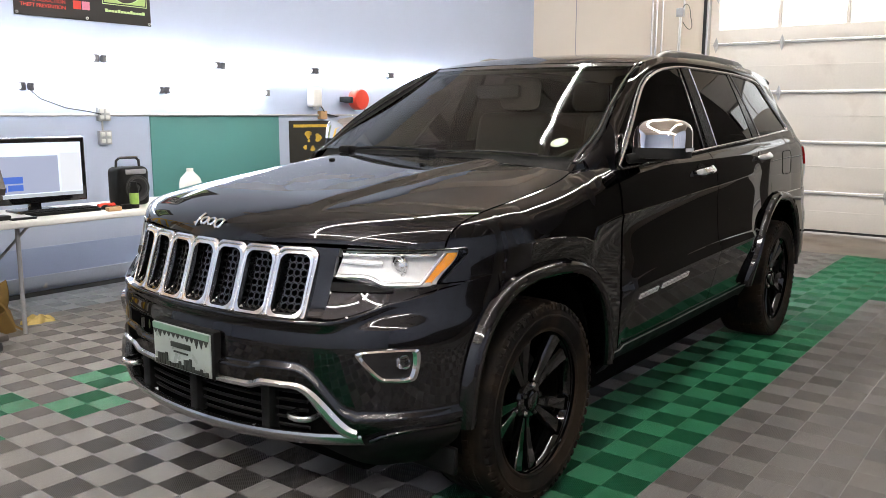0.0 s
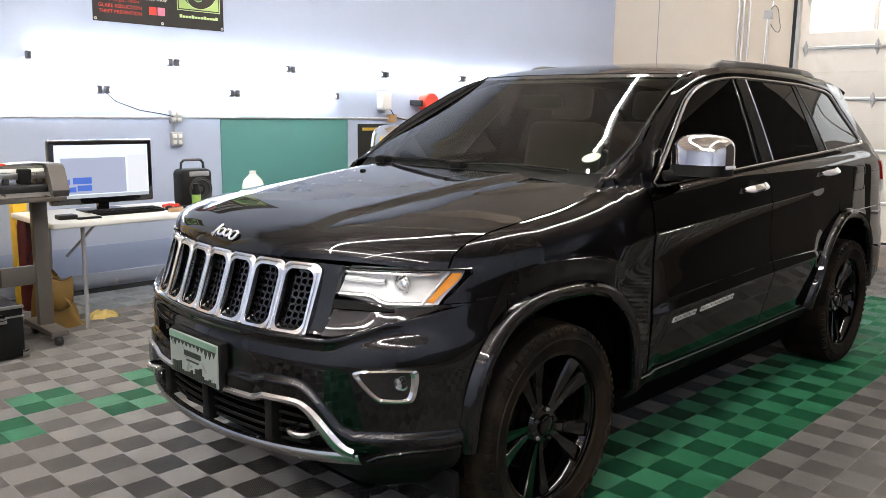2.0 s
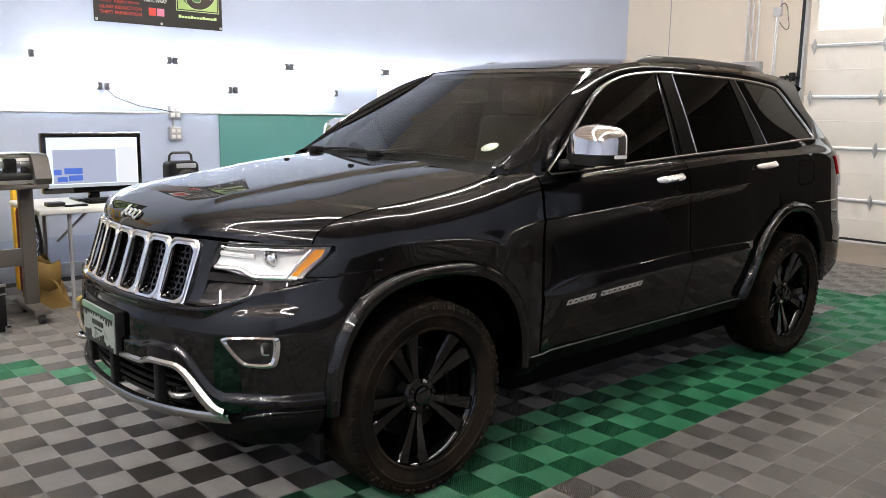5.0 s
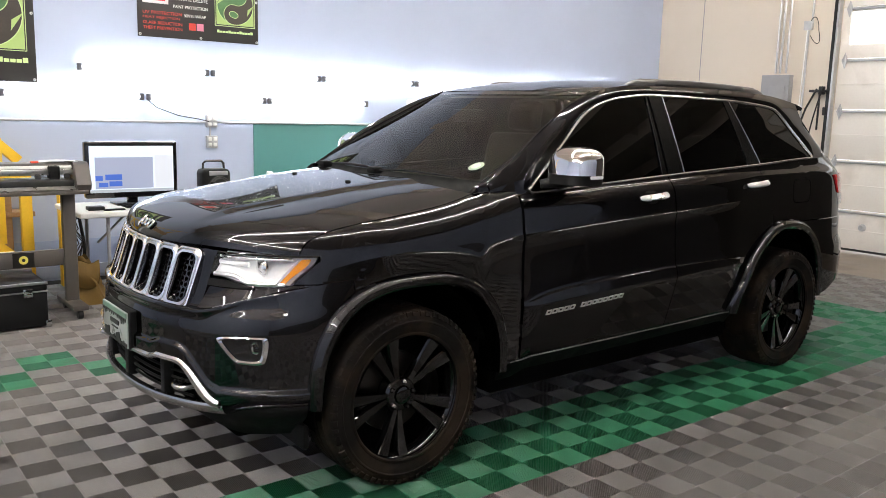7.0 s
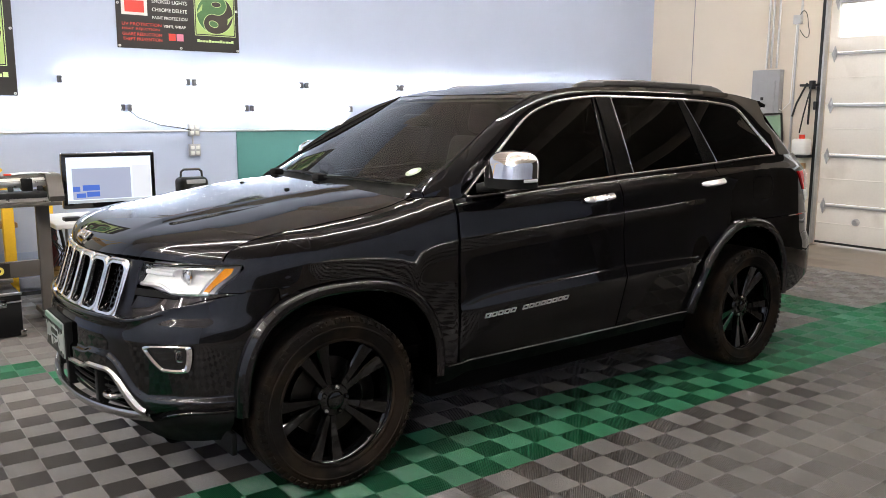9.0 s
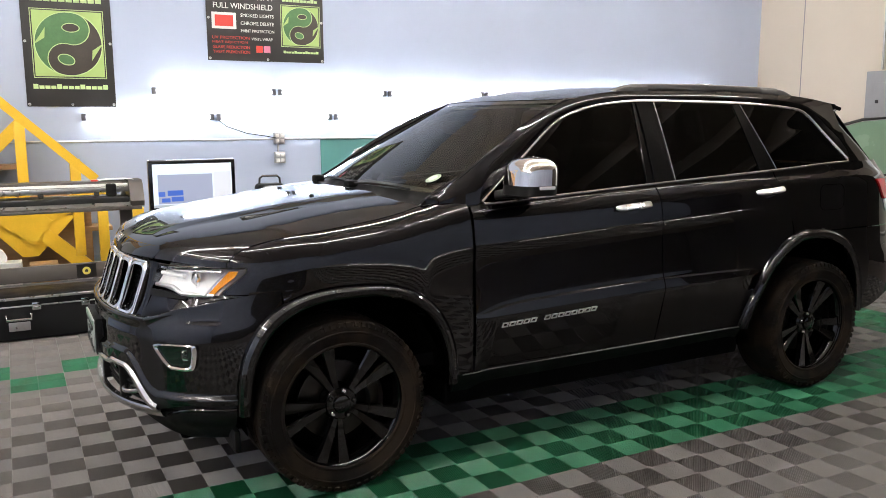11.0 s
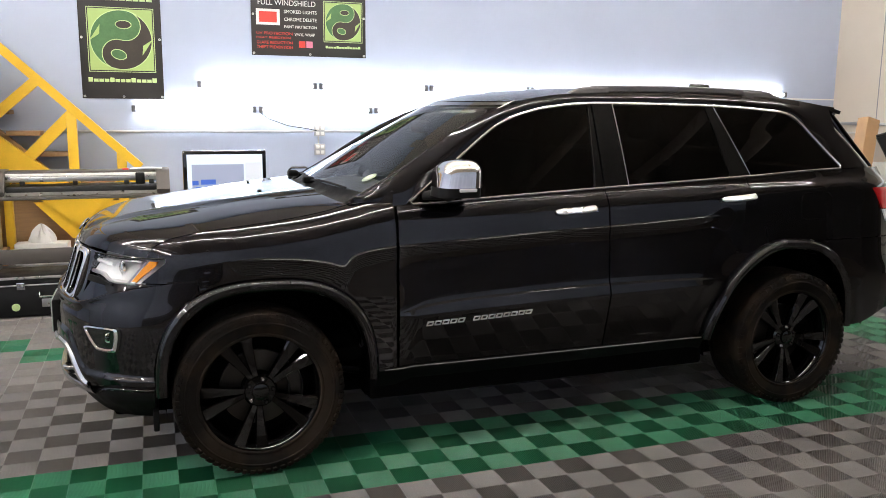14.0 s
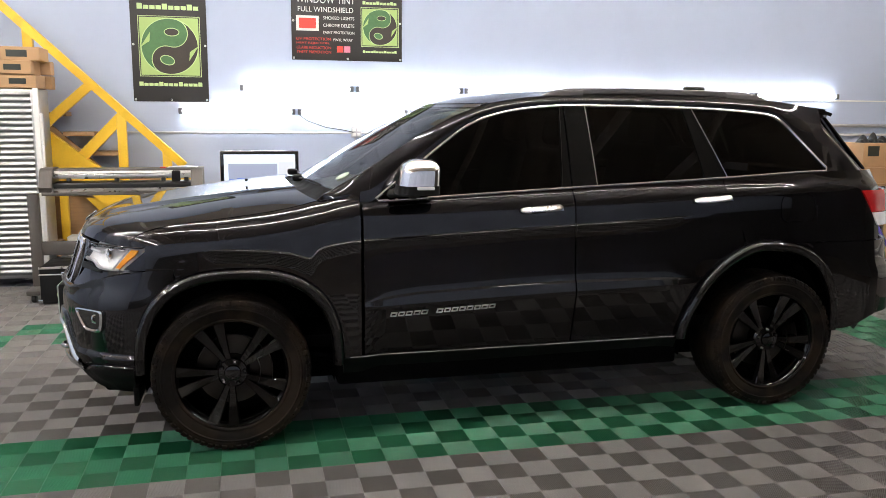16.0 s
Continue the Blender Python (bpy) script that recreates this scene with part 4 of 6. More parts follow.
def tread_geo():
    V, F = [], []
    n = 66
    for row, (y0, y1, off) in enumerate(((-.128, -.070, 0), (-.060, -.022, .5), (-.014, .014, 0), (.022, .060, .5), (.070, .128, 0))):
        for k in range(n):
            a0 = 2 * math.pi * (k + off) / n
            a1 = a0 + 2 * math.pi / n * .80
            skew = .018 if row % 2 else -.012
            r0 = .360
            b = len(V)
            for a, y, sk in ((a0, y0, 0), (a1, y0, 0), (a1, y1, skew), (a0, y1, skew)):
                edge = .012 if (row in (0, 4) and abs(y) > .12) else 0
                for r in (r0, .3755 - edge):
                    V.append((r * math.cos(a + sk), y, r * math.sin(a + sk)))
            F += [(b + 1, b + 3, b + 5, b + 7), (b, b + 2, b + 3, b + 1), (b + 2, b + 4, b + 5, b + 3), (b + 4, b + 6, b + 7, b + 5), (b + 6, b, b + 1, b + 7)]
    for sg in (-1, 1):
        for k in range(n):
            a0 = 2 * math.pi * k / n
            a1 = a0 + 2 * math.pi / n * (.62 if k % 2 else .48)
            b = len(V)
            for a in (a0, a1):
                for r, y in ((.344, .131), (.348, .1368), (.364, .1325), (.371, .119)):
                    V.append((r * math.cos(a), sg * y, r * math.sin(a)))
            F += [(b + i, b + i + 1, b + i + 5, b + i + 4) for i in range(3)] + [(b, b + 3, b + 2, b + 1), (b + 4, b + 5, b + 6, b + 7)]
    return V, F


def rim_geo():
    prof = [(.262, .115), (.272, .112), (.276, .104), (.270, .097), (.262, .097), (.252, .085), (.246, .05), (.240, -.10), (.262, -.112)]
    return lathe([(r, -h) for r, h in prof], 64)


def spoke_geo(phi, lean):
    """A blade from the hub out to the rim, wider and dished at the rim."""
    V, F = [], []
    n = 7
    for k in range(n + 1):
        t = k / n
        r = lerp(.058, .258, t)
        w = lerp(.013, .031, t ** 1.2)
        an = phi + lean * t
        yo = -(.070 + .028 * t ** 1.5)
        c, s = math.cos(an), math.sin(an)
        for u, d in ((-w, .035), (-w, .006), (-w * .86, .001), (w * .70, .004), (w, .012), (w, .035)):
            V.append((r * c - u * s, yo + d, r * s + u * c))
    for k in range(n):
        for j in range(5):
            a = k * 6 + j
            F.append((a, a + 1, a + 7, a + 6))
    F.append(tuple(range(5, -1, -1)))
    F.append(tuple(n * 6 + j for j in range(6)))
    return V, F


def wheel(cx, turn, name="wheel"):
    for sgn in (-1, 1):
        w = thing("wheel", "", "")
        w.parent = car
        w["label"] = "gloss black twin spoke wheel with a worn all-terrain tyre"
        M = Matrix.Translation((cx, sgn * .772, .374)) @ (Matrix.Identity(4) if sgn < 0 else pose(0, 0, 0, 0, 0, 180))
        R = pose(0, 0, 0, 0, turn, 0)
        ty = part("tyre", moved(tyre_geo(), M), RUBBER, w, "dusty black tyre")
        part("tread", moved(tread_geo(), M @ R), RUBBER, w, smooth=0)
        rim = part("rim", moved(rim_geo(), M), WHEELB, w, "gloss black rim")
        for k in range(5):
            for d in (-.15, .15):
                part("spoke", moved(spoke_geo(2 * math.pi * k / 5 + d, .05 * (1 if d > 0 else -1)), M @ R), WHEELB, w)
        part("hub", moved(lathe([(.078, -.02), (.076, -.062), (.066, -.074), (.04, -.078), (.037, -.088), (.03, -.092), (.001, -.093)], 32), M), WHEELB, w)
        for k in range(5):
            a = 2 * math.pi * (k + .5) / 5
            part("lug_nut", moved(lathe([(.011, -.06), (.011, -.082), (.006, -.088), (.001, -.088)], 8), M @ R @ Matrix.Translation((.057 * math.cos(a), 0, .057 * math.sin(a)))), SATIN if k % 2 else GLOSS, w)
        part("brake_disc", moved(lathe([(.08, -.01), (.172, -.01), (.172, .015), (.08, .015)], 40), M), STEEL, w, "bare steel brake disc")
        cal = sheet(lambda a, b: ((lerp(.13, .19, b)) * math.cos(lerp(-.5, .5, a)), -.03 + .0 * b, lerp(.13, .19, b) * math.sin(lerp(-.5, .5, a))), 10, 3, .05)
        part("brake_caliper", moved(cal, M), STEEL, w)
        part("wheel_back", moved(lathe([(.001, .06), (.25, .06), (.25, .10)], 32), M), DARK, w)


wheel(0.0, 29)
wheel(2.915, 14)
both("brake_line", rod((.30, -.62, .40), (.52, -.66, .36), .02, 8), PLAST)

# cabin
cab = thing("cabin", "", "")
cab.parent = car
cab["label"] = "dark cabin with leather seats"
part("cabin_floor", box(.3, 3.5, -.78, .78, .46, .52), DARK, cab)
part("dashboard", sheet(lambda a, b: (lerp(.50, 1.02, a), lerp(-.72, .72, b), 1.16 + .04 * math.sin(math.pi * a) - .30 * max(0, a - .8) / .2), 14, 20, .1), SEAT, cab)
part("dash_front", box(.95, 1.05, -.72, .72, .6, 1.05, .03), SEAT, cab)
sw = [(1.16 + .07 * math.sin(a) * .9, -.37 + .185 * math.cos(a), 1.06 + .185 * math.sin(a) * .93) for a in np.linspace(0, 2 * math.pi, 33)[:-1]]
part("steering_wheel", tube(sw, .015, 8, True), SEAT, cab)
part("steering_boss", box(1.12, 1.18, -.45, -.29, 1.0, 1.12, .03), SEAT, cab)
for cx in (1.52, 2.42):
    for cy in (-.37, .37):
        part("seat_back", moved(box(-.07, .07, -.25, .25, 0, .62, .06, 3), pose(cx + .1, cy, .82, 0, 14, 0)), SEAT, cab)
        part("seat_cushion", box(cx - .42, cx + .1, cy - .25, cy + .25, .70, .86, .05, 3), SEAT, cab)
        part("headrest", moved(box(-.05, .05, -.13, .13, 0, .19, .045, 3), pose(cx + .27, cy, 1.44, 0, 10, 0)), SEAT, cab)
part("inner_mirror", box(1.00, 1.04, -.13, .13, 1.49, 1.56, .02), PLAST, cab)
part("rear_bulkhead", box(3.30, 3.34, -.7, .7, .5, 1.25), DARK, cab)

# ---------------------------------------------------------------- room
WALLB = mat("blue_wall_paint", (0.42, 0.48, 0.62), 0.62, 0, 0, 0.05, 1.5, 0.25, 130)
WALLW = mat("cream_wall_paint", (0.64, 0.57, 0.48), 0.7, 0, 0, 0.07, 1.2, 0.2, 120)
CEIL = mat("ceiling_board", (0.62, 0.53, 0.45), 0.85, 0, 0, 0.08, 2, 0.2, 60)
CONC = mat("concrete", (0.20, 0.165, 0.135), 0.55, 0, 0, 0.25, 2.5, 0.3, 40, stain=((0.11, 0.09, 0.075), 1.5, 0.5, 0.6))
TEAL = mat("teal_board", (0.07, 0.22, 0.21), 0.6, 0, 0, 0.06, 3, 0.1, 90)
WHITE = mat("white_plastic", (0.78, 0.77, 0.74), 0.4, 0, 0, 0.05, 12, 0.05, 120)
DOORW = mat("door_panel_white", (0.80, 0.76, 0.70), 0.45, 0, 0, 0.06, 2, 0.15, 45, stain=((0.50, 0.44, 0.38), 2.0, 0.6, 0.4))
GALV = mat("galvanised_steel", (0.50, 0.50, 0.50), 0.38, 0.9, 0, 0.15, 18, 0.1, 80)
GREYP = mat("grey_paint", (0.27, 0.27, 0.28), 0.5, 0, 0, 0.08, 9, 0.1, 120)
YELLOW = mat("yellow_paint", (0.80, 0.49, 0.03), 0.45, 0, 0.1, 0.10, 7, 0.15, 70, stain=((0.45, 0.26, 0.03), 4, 0.62, 0.5))
CARD = mat("cardboard", (0.44, 0.27, 0.14), 0.8, 0, 0, 0.12, 9, 0.2, 150)
WOOD = mat("raw_wood", (0.33, 0.20, 0.10), 0.65, 0, 0, 0.2, 6, 0.2, 90, stretch=(1, 8, 8))
BLACKM = mat("black_metal", (0.012, 0.012, 0.012), 0.45, 0.0, 0, 0.15, 12, 0.1, 150)
CASEM = mat("case_black", (0.007, 0.007, 0.0075), 0.5, 0, 0, 0.15, 10, 0.3, 260, spec=0.2)
PLOTG = mat("plotter_grey", (0.085, 0.075, 0.068), 0.45, 0.1, 0, 0.08, 8, 0.1, 160)
ALU = mat("aluminium", (0.62, 0.61, 0.60), 0.3, 1.0, 0, 0.08, 20, 0.05, 120)
BAG = mat("tan_bag", (0.20, 0.12, 0.03), 0.75, 0, 0, 0.25, 10, 0.4, 120)
REDP = mat("red_plastic", (0.75, 0.06, 0.03), 0.35, 0, 0.2, 0.08, 12, 0, 60)
TUBEM = mat("lit_tube", (0.9, 0.9, 0.9), 0.4, 0, 0, 0, emit=(0.93, 0.97, 1.0), strength=TUBE_WALL)
TUBEC = mat("lit_ceiling_tube", (0.9, 0.9, 0.9), 0.4, 0, 0, 0, emit=(1.0, 0.95, 0.89), strength=TUBE_CEIL)
# weaker glow for the row beside the car, set to darken the floor there
TUBED = mat("lit_dim_tube", (0.9, 0.9, 0.9), 0.4, 0, 0, 0, emit=(1.0, 0.95, 0.89), strength=TUBE_DIM)
WY, EX = 4.20, 8.13


def setting(name, geo, material, label, smooth=0):
    ob = link(name, geo, material, None, "", smooth)
    return tagged(ob, label, name.split("_")[0], "", "structure")


setting("floor", box(-7.3, EX + .3, -9.3, WY + .3, -.20, -.021), CONC, "stained brown concrete slab under the tiles")
setting("wall_north", box(-7.3, EX + .2, WY, WY + .2, -.2, 4.6), WALLB, "pale blue painted block wall")
# unseen south wall, pale above and dark below to shape the car's reflections
setting("wall_south", box(-7.3, EX + .2, -7.4, -7.2, 1.0, 4.6), mat("south_wall_paint", (0.42, 0.47, 0.60), 0.7, 0, 0, 0.2, 2, 0.2, 60), "pale painted wall")
setting("wall_south_lower", box(-7.3, EX + .2, -7.4, -7.197, -.2, 1.0), mat("dark_reflected_wall", (0.06, 0.052, 0.045), 0.7, 0, 0, 0.2, 2, 0.2, 60), "unseen lower wall, dark brown to darken the car's reflections")
setting("wall_west", box(-7.2, -7.0, -9.0, WY, -.2, 4.6), mat("grey_blue_wall", (0.42, 0.48, 0.62), 0.65, 0, 0, 0.08, 1.2, 0.25, 110), "grey blue painted wall")
setting("ceiling", join(box(-7.3, EX + .3, -9.3, WY + .3, 4.5, 4.7), *[box(x, x + .12, -7.19, WY - .01, 4.26, 4.499) for x in np.arange(-6.4, EX, 1.45)]), CEIL, "brown ceiling boards between deep joists")
# east wall with the opening of the roller door
DY0, DY1, DZ = -2.3, 1.56, 3.45
setting("wall_east", join(box(EX, EX + .2, DY1, WY, -.2, 4.5), box(EX, EX + .2, DY0, DY1, DZ, 4.5)), WALLW, "cream panelled wall")
# unseen stretch, made dark so that the car's flank mirrors little light
setting("wall_east_far", box(EX, EX + .2, -9.0, DY0, -.2, 4.5), MATS["dark_reflected_wall"], "unseen wall, dark brown to darken the car's reflections")

gd = tagged(new("door_1"), "white sectional garage door with a row of windows", "garage door", "", "structure")
PH = .605
X0 = EX + .03
for k in range(6):
    z0 = .50 + (k - 1) * PH if k else .02
    z1 = .50 + k * PH - .006
    if k != 4:
        pn = part("panel", box(X0, X0 + .05, DY0, DY1, z0, z1, .006), DOORW, gd)
        part("panel_bead", box(X0 - .0025, X0 + .004, DY0 + .01, DY1 - .01, (z0 + z1) / 2 - .005, (z0 + z1) / 2 + .005, .002, 1), DOORW, pn)
    else:
        zz0, zz1 = z0, z1
        fr = [box(X0, X0 + .05, DY0, DY1, zz0, zz0 + .16, .004), box(X0, X0 + .05, DY0, DY1, zz1 - .05, zz1, .004)]
        ww = .74
        y = DY1
        ys = [DY1 - .10 - j * .77 for j in range(7)]
        fr.append(box(X0, X0 + .05, ys[0], DY1, zz0 + .16, zz1 - .05))
        for j in range(1, 7):
            yb = max(ys[j], DY0)
            fr.append(box(X0, X0 + .05, yb - .0, min(yb + .045, DY1), zz0 + .16, zz1 - .05, .003))
        pn = part("window_panel", join(*fr), DOORW, gd)
        gl = part("pane", box(X0 + .02, X0 + .026, DY0, DY1 - .05, zz0 + .15, zz1 - .045), CLEARGLASS, pn)
        gl.visible_shadow = False
    part("stiffener", box(X0 - .03, X0 + .002, DY0 + .02, DY1 - .05, z1 - .035, z1 - .010, .004), GALV, gd)
    for yy in (DY1 - .09, .66, -.62):
        part("hinge", join(prism([(yy - .035, z1 - .02), (yy, z1 + .07), (yy + .035, z1 - .02), (yy, z1 - .12)], X0 - .035, X0 - .022, "x"), box(X0 - .05, X0 - .02, yy - .012, yy + .012, z1 - .04, z1 + .03, .004)), GALV, gd)
part("seal", box(X0 - .005, X0 + .045, DY0, DY1, .0, .03, .008), BLACKM, gd)
part("track", join(box(EX - .06, EX - .005, DY1 - .01, DY1 + .03, 0, 3.4, .006), box(EX - .09, EX - .06, DY1 - .01, DY1 + .012, 0, 3.4, .004)), GALV, gd)
part("jamb", box(EX - .03, EX + .03, DY1 + .03, DY1 + .085, 0, 3.5, .004), BLACKM, gd)
part("round_vent", lathe([(.001, -.05), (.03, -.05), (.042, -.03), (.045, 0)], 24, "x"), GALV, gd).location = (X0, 1.06, .30)
# daylight outside the door
out = link("backdrop", box(EX + 3, EX + 3.1, -9, 6, -.2, 7), mat("bright_outside", (0.9, 0.9, 0.9), 0.9, vary=0, emit=(1, 1, 1), strength=2.2), None, "", 0)
tagged(out, "overexposed daylight outside the door windows", "backdrop", "", "structure")
setting("ground", box(EX + .3, EX + 60, -60, 60, -.25, -.05), CONC, "concrete yard outside")

# baseboard with worn paint
setting("baseboard", box(-7.0, EX, WY - .012, WY, 0, .11, .003), mat("scuffed_base", (0.34, 0.38, 0.47), .7, 0, 0, .1, 6, .2, 60, stain=((0.75, 0.66, 0.52), 5, 0.60, 1.0)), "scuffed blue base of the wall")


setting("wall_band", box(-7.0, EX, WY - .004, WY, .11, .34), mat("deep_blue_wall", (0.34, 0.41, 0.60), .62, 0, 0, .06, 1.5, .25, 130), "deeper blue band at the foot of the wall")
GREYC = mat("clip_grey", (.10, .10, .11), .5, vary=.1)


# wall tubes
def wall_tube(x0, x1, z):
    t = thing("tube_light", "lit white LED tube clipped to the wall", "tube light", "wall tubes", (x0, WY, z))
    ln = x1 - x0
    part("lamp", rod((.03, -.05, 0), (ln - .03, -.05, 0), .014, 12), TUBEM, t)
    for xx in (.004, ln - .044):
        part("end_clip", join(box(xx, xx + .04, -.072, -.028, -.032, .032, .008), box(xx + .010, xx + .030, -.03, -.0, -.018, .018, .004)), GREYC, t, "dark grey end clip")
    return t


for k in range(6):
    wall_tube(.06 + 1.21 * k, .06 + 1.21 * k + 1.19, 1.855)
for k in range(3):
    wall_tube(-.56 + 1.21 * k, -.56 + 1.21 * k + 1.19, 1.612)


# ceiling tubes, out of view above
def ceiling_tube(x, y, ln, along="x", glow=TUBEC):
    t = thing("ceiling_light", "lit ceiling tube fitting with a white reflector", "ceiling light", "ceiling tubes", (x, y, 4.1, 0, 0, 0 if along == "x" else 90))
    part("reflector", prism([(-.05, .055), (.05, .055), (.04, .10), (-.04, .10)], -ln / 2, ln / 2, "x"), WHITE, t)
    part("lamp", rod((-ln / 2, 0, .035), (ln / 2, 0, .035), .016, 10), glow, t)
    part("hanger", join(rod((-ln / 3, 0, .10), (-ln / 3, 0, .42), .006, 6), rod((ln / 3, 0, .10), (ln / 3, 0, .42), .006, 6)), BLACKM, t)


for x, y in ((-4.6, .73), (-2.1, .73), (.4, .73), (2.93, .73), (5.4, .73), (-5.2, -1.7), (-2.7, -1.7), (-.2, -1.7), (2.3, -1.7), (4.8, -1.7)):
    ceiling_tube(x, y, 2.4, "x", TUBEC if y > 0 else TUBED)
# a shorter tube added out of view to brighten the garage door
ceiling_tube(7.35, .73, 1.2)
for y in (-5.4, -2.8, -.2):
    ceiling_tube(-4.3, y, 2.4, "y")

# electrical items on the north wall
tagged(link("cable_trunking", box(6.35, EX - .01, WY - .016, WY - .0005, 1.797, 1.815, .003), WHITE), "thin white plastic cable strip on the wall", "trunking")
tagged(link("wall_conduit", join(rod((-7, WY - .02, 1.392), (EX, WY - .02, 1.392), .011, 8), rod((1.262, WY - .02, 1.22), (1.262, WY - .02, 1.38), .008, 8)), GALV), "thin painted steel conduit along the wall", "conduit")


def outlet(x, z):
    o = thing("wall_outlet", "white four-way outlet in a metal box", "outlet", "outlets", (x, WY, z))
    part("outlet_box", box(-.055, .055, -.045, 0, -.058, .058, .006), GALV, o)
    for u in (-.025, .025):
        for v in (-.027, .027):
            part("socket", box(u - .018, u + .018, -.05, -.044, v - .017, v + .017, .004), WHITE, o)


outlet(1.275, 1.205)
outlet(1.275, 1.40)
tagged(link("power_cord", tube([(.66, WY - .05, 1.59), (.75, WY - .03, 1.52), (.95, WY - .03, 1.45), (1.15, WY - .03, 1.42), (1.24, WY - .05, 1.40)], .005, 6), BLACKM), "thin black lamp cord", "cord")
tagged(link("wall_board", box(1.72, 3.20, WY - .012, WY, .20, 1.405, .003), TEAL), "teal painted board fixed to the wall", "board")
ps = thing("poster", "black poster with gold patches pinned to the wall", "poster", at=(3.34, WY - .004, .72))
part("paper", box(0, .74, -.004, 0, 0, .615), mat("poster_black", (.012, .012, .010), .35, 0, .3, .2, 6), ps)
GOLD = mat("poster_gold", (.55, .36, .05), .4, vary=.4, scale=25)
for k in range(14):
    an = rng.random() * 6.3
    u, v, r = .12 + .5 * rng.random(), .08 + .40 * rng.random(), .015 + .035 * rng.random()
    part("gold_patch", prism([(u + r * math.cos(a + an) * (1 + .4 * math.sin(3 * a)), v + r * math.sin(a + an)) for a in np.linspace(0, 6.2, 14)], -.006, -.003), GOLD, ps)
part("title_bar", box(.06, .62, -.006, -.003, .545, .575), GOLD, ps)

reel = thing("cord_reel", "round red cord reel hung on the wall", "cord reel", at=(4.25, WY - .14, 1.566))
part("drum", lathe([(.001, -.06), (.105, -.06), (.115, -.045), (.115, .045), (.105, .06), (.001, .06)], 36), REDP, reel)
part("bracket", join(box(-.16, -.05, .0, .14, -.03, .03, .008), box(-.18, -.14, -.06, .06, -.04, .03, .01)), BLACKM, reel)
part("cord", tube([(.10, 0, -.05), (.12, .02, -.15), (.06, .06, -.22), (-.2, .08, -.20), (-.4, .10, -.16)], .007, 6), BLACKM, reel)
disp = thing("wall_dispenser", "white plastic dispenser on the wall", "dispenser", at=(3.66, WY, 1.48))
part("casing", box(-.065, .075, -.11, 0, 0, .20, .025, 3), WHITE, disp)
part("nozzle", box(-.02, .03, -.10, -.05, -.03, .01, .006), GALV, disp)
jb = thing("junction_box", "small tan junction box with leads", "junction box", at=(3.80, WY, 1.40))
part("casing", box(-.05, .05, -.06, 0, -.05, .04, .01), CARD, jb)
part("lead", tube([(0, -.06, .03), (-.03, -.07, .06), (-.05, -.05, .10)], .006, 6), BLACKM, jb)


# banners
def text_geo(body, size):
    cu = bpy.data.curves.new("t", "FONT")
    cu.body, cu.size, cu.extrude = body, size, 0.001
    ob = bpy.data.objects.new("t", cu)
    scene.collection.objects.link(ob)
    dg = bpy.context.evaluated_depsgraph_get()
    me = bpy.data.meshes.new_from_object(ob.evaluated_get(dg))
    V = [(v.co.x, -v.co.z, v.co.y) for v in me.vertices]
    F = [tuple(p.vertices) for p in me.polygons]
    bpy.data.objects.remove(ob)
    return V, F


def words(body, x, z, w, h, material, parent, y=-.006):
    """Lettering fitted to a width and a cap height, facing the room."""
    V, F = text_geo(body, 1.0)
    xs, zs = [v[0] for v in V], [v[2] for v in V]
    sx, sz = w / (max(xs) - min(xs)), h / (max(zs) - min(zs))
    V = [((v[0] - min(xs)) * sx + x, y + v[1], (v[2] - min(zs)) * sz + z) for v in V]
    return part("lettering", (V, F), material, parent, smooth=0)


BANB = mat("banner_black", (0.014, 0.012, 0.011), 0.38, 0, 0, 0.15, 6, 0.1, 60)
BANG = mat("banner_lime", (0.38, 0.52, 0.18), 0.45, vary=.05)
BANM = mat("banner_green", (0.065, 0.165, 0.06), 0.45, vary=.25, scale=12)
BAND = mat("banner_brown", (0.035, 0.026, 0.02), 0.45, vary=.25, scale=12)
BANT = mat("banner_text_green", (0.52, 0.66, 0.30), 0.5, vary=.03)
BANW = mat("banner_text_white", (0.75, 0.74, 0.72), 0.5, vary=.03)
BANR = mat("banner_text_red", (0.62, 0.05, 0.035), 0.5, vary=.03)


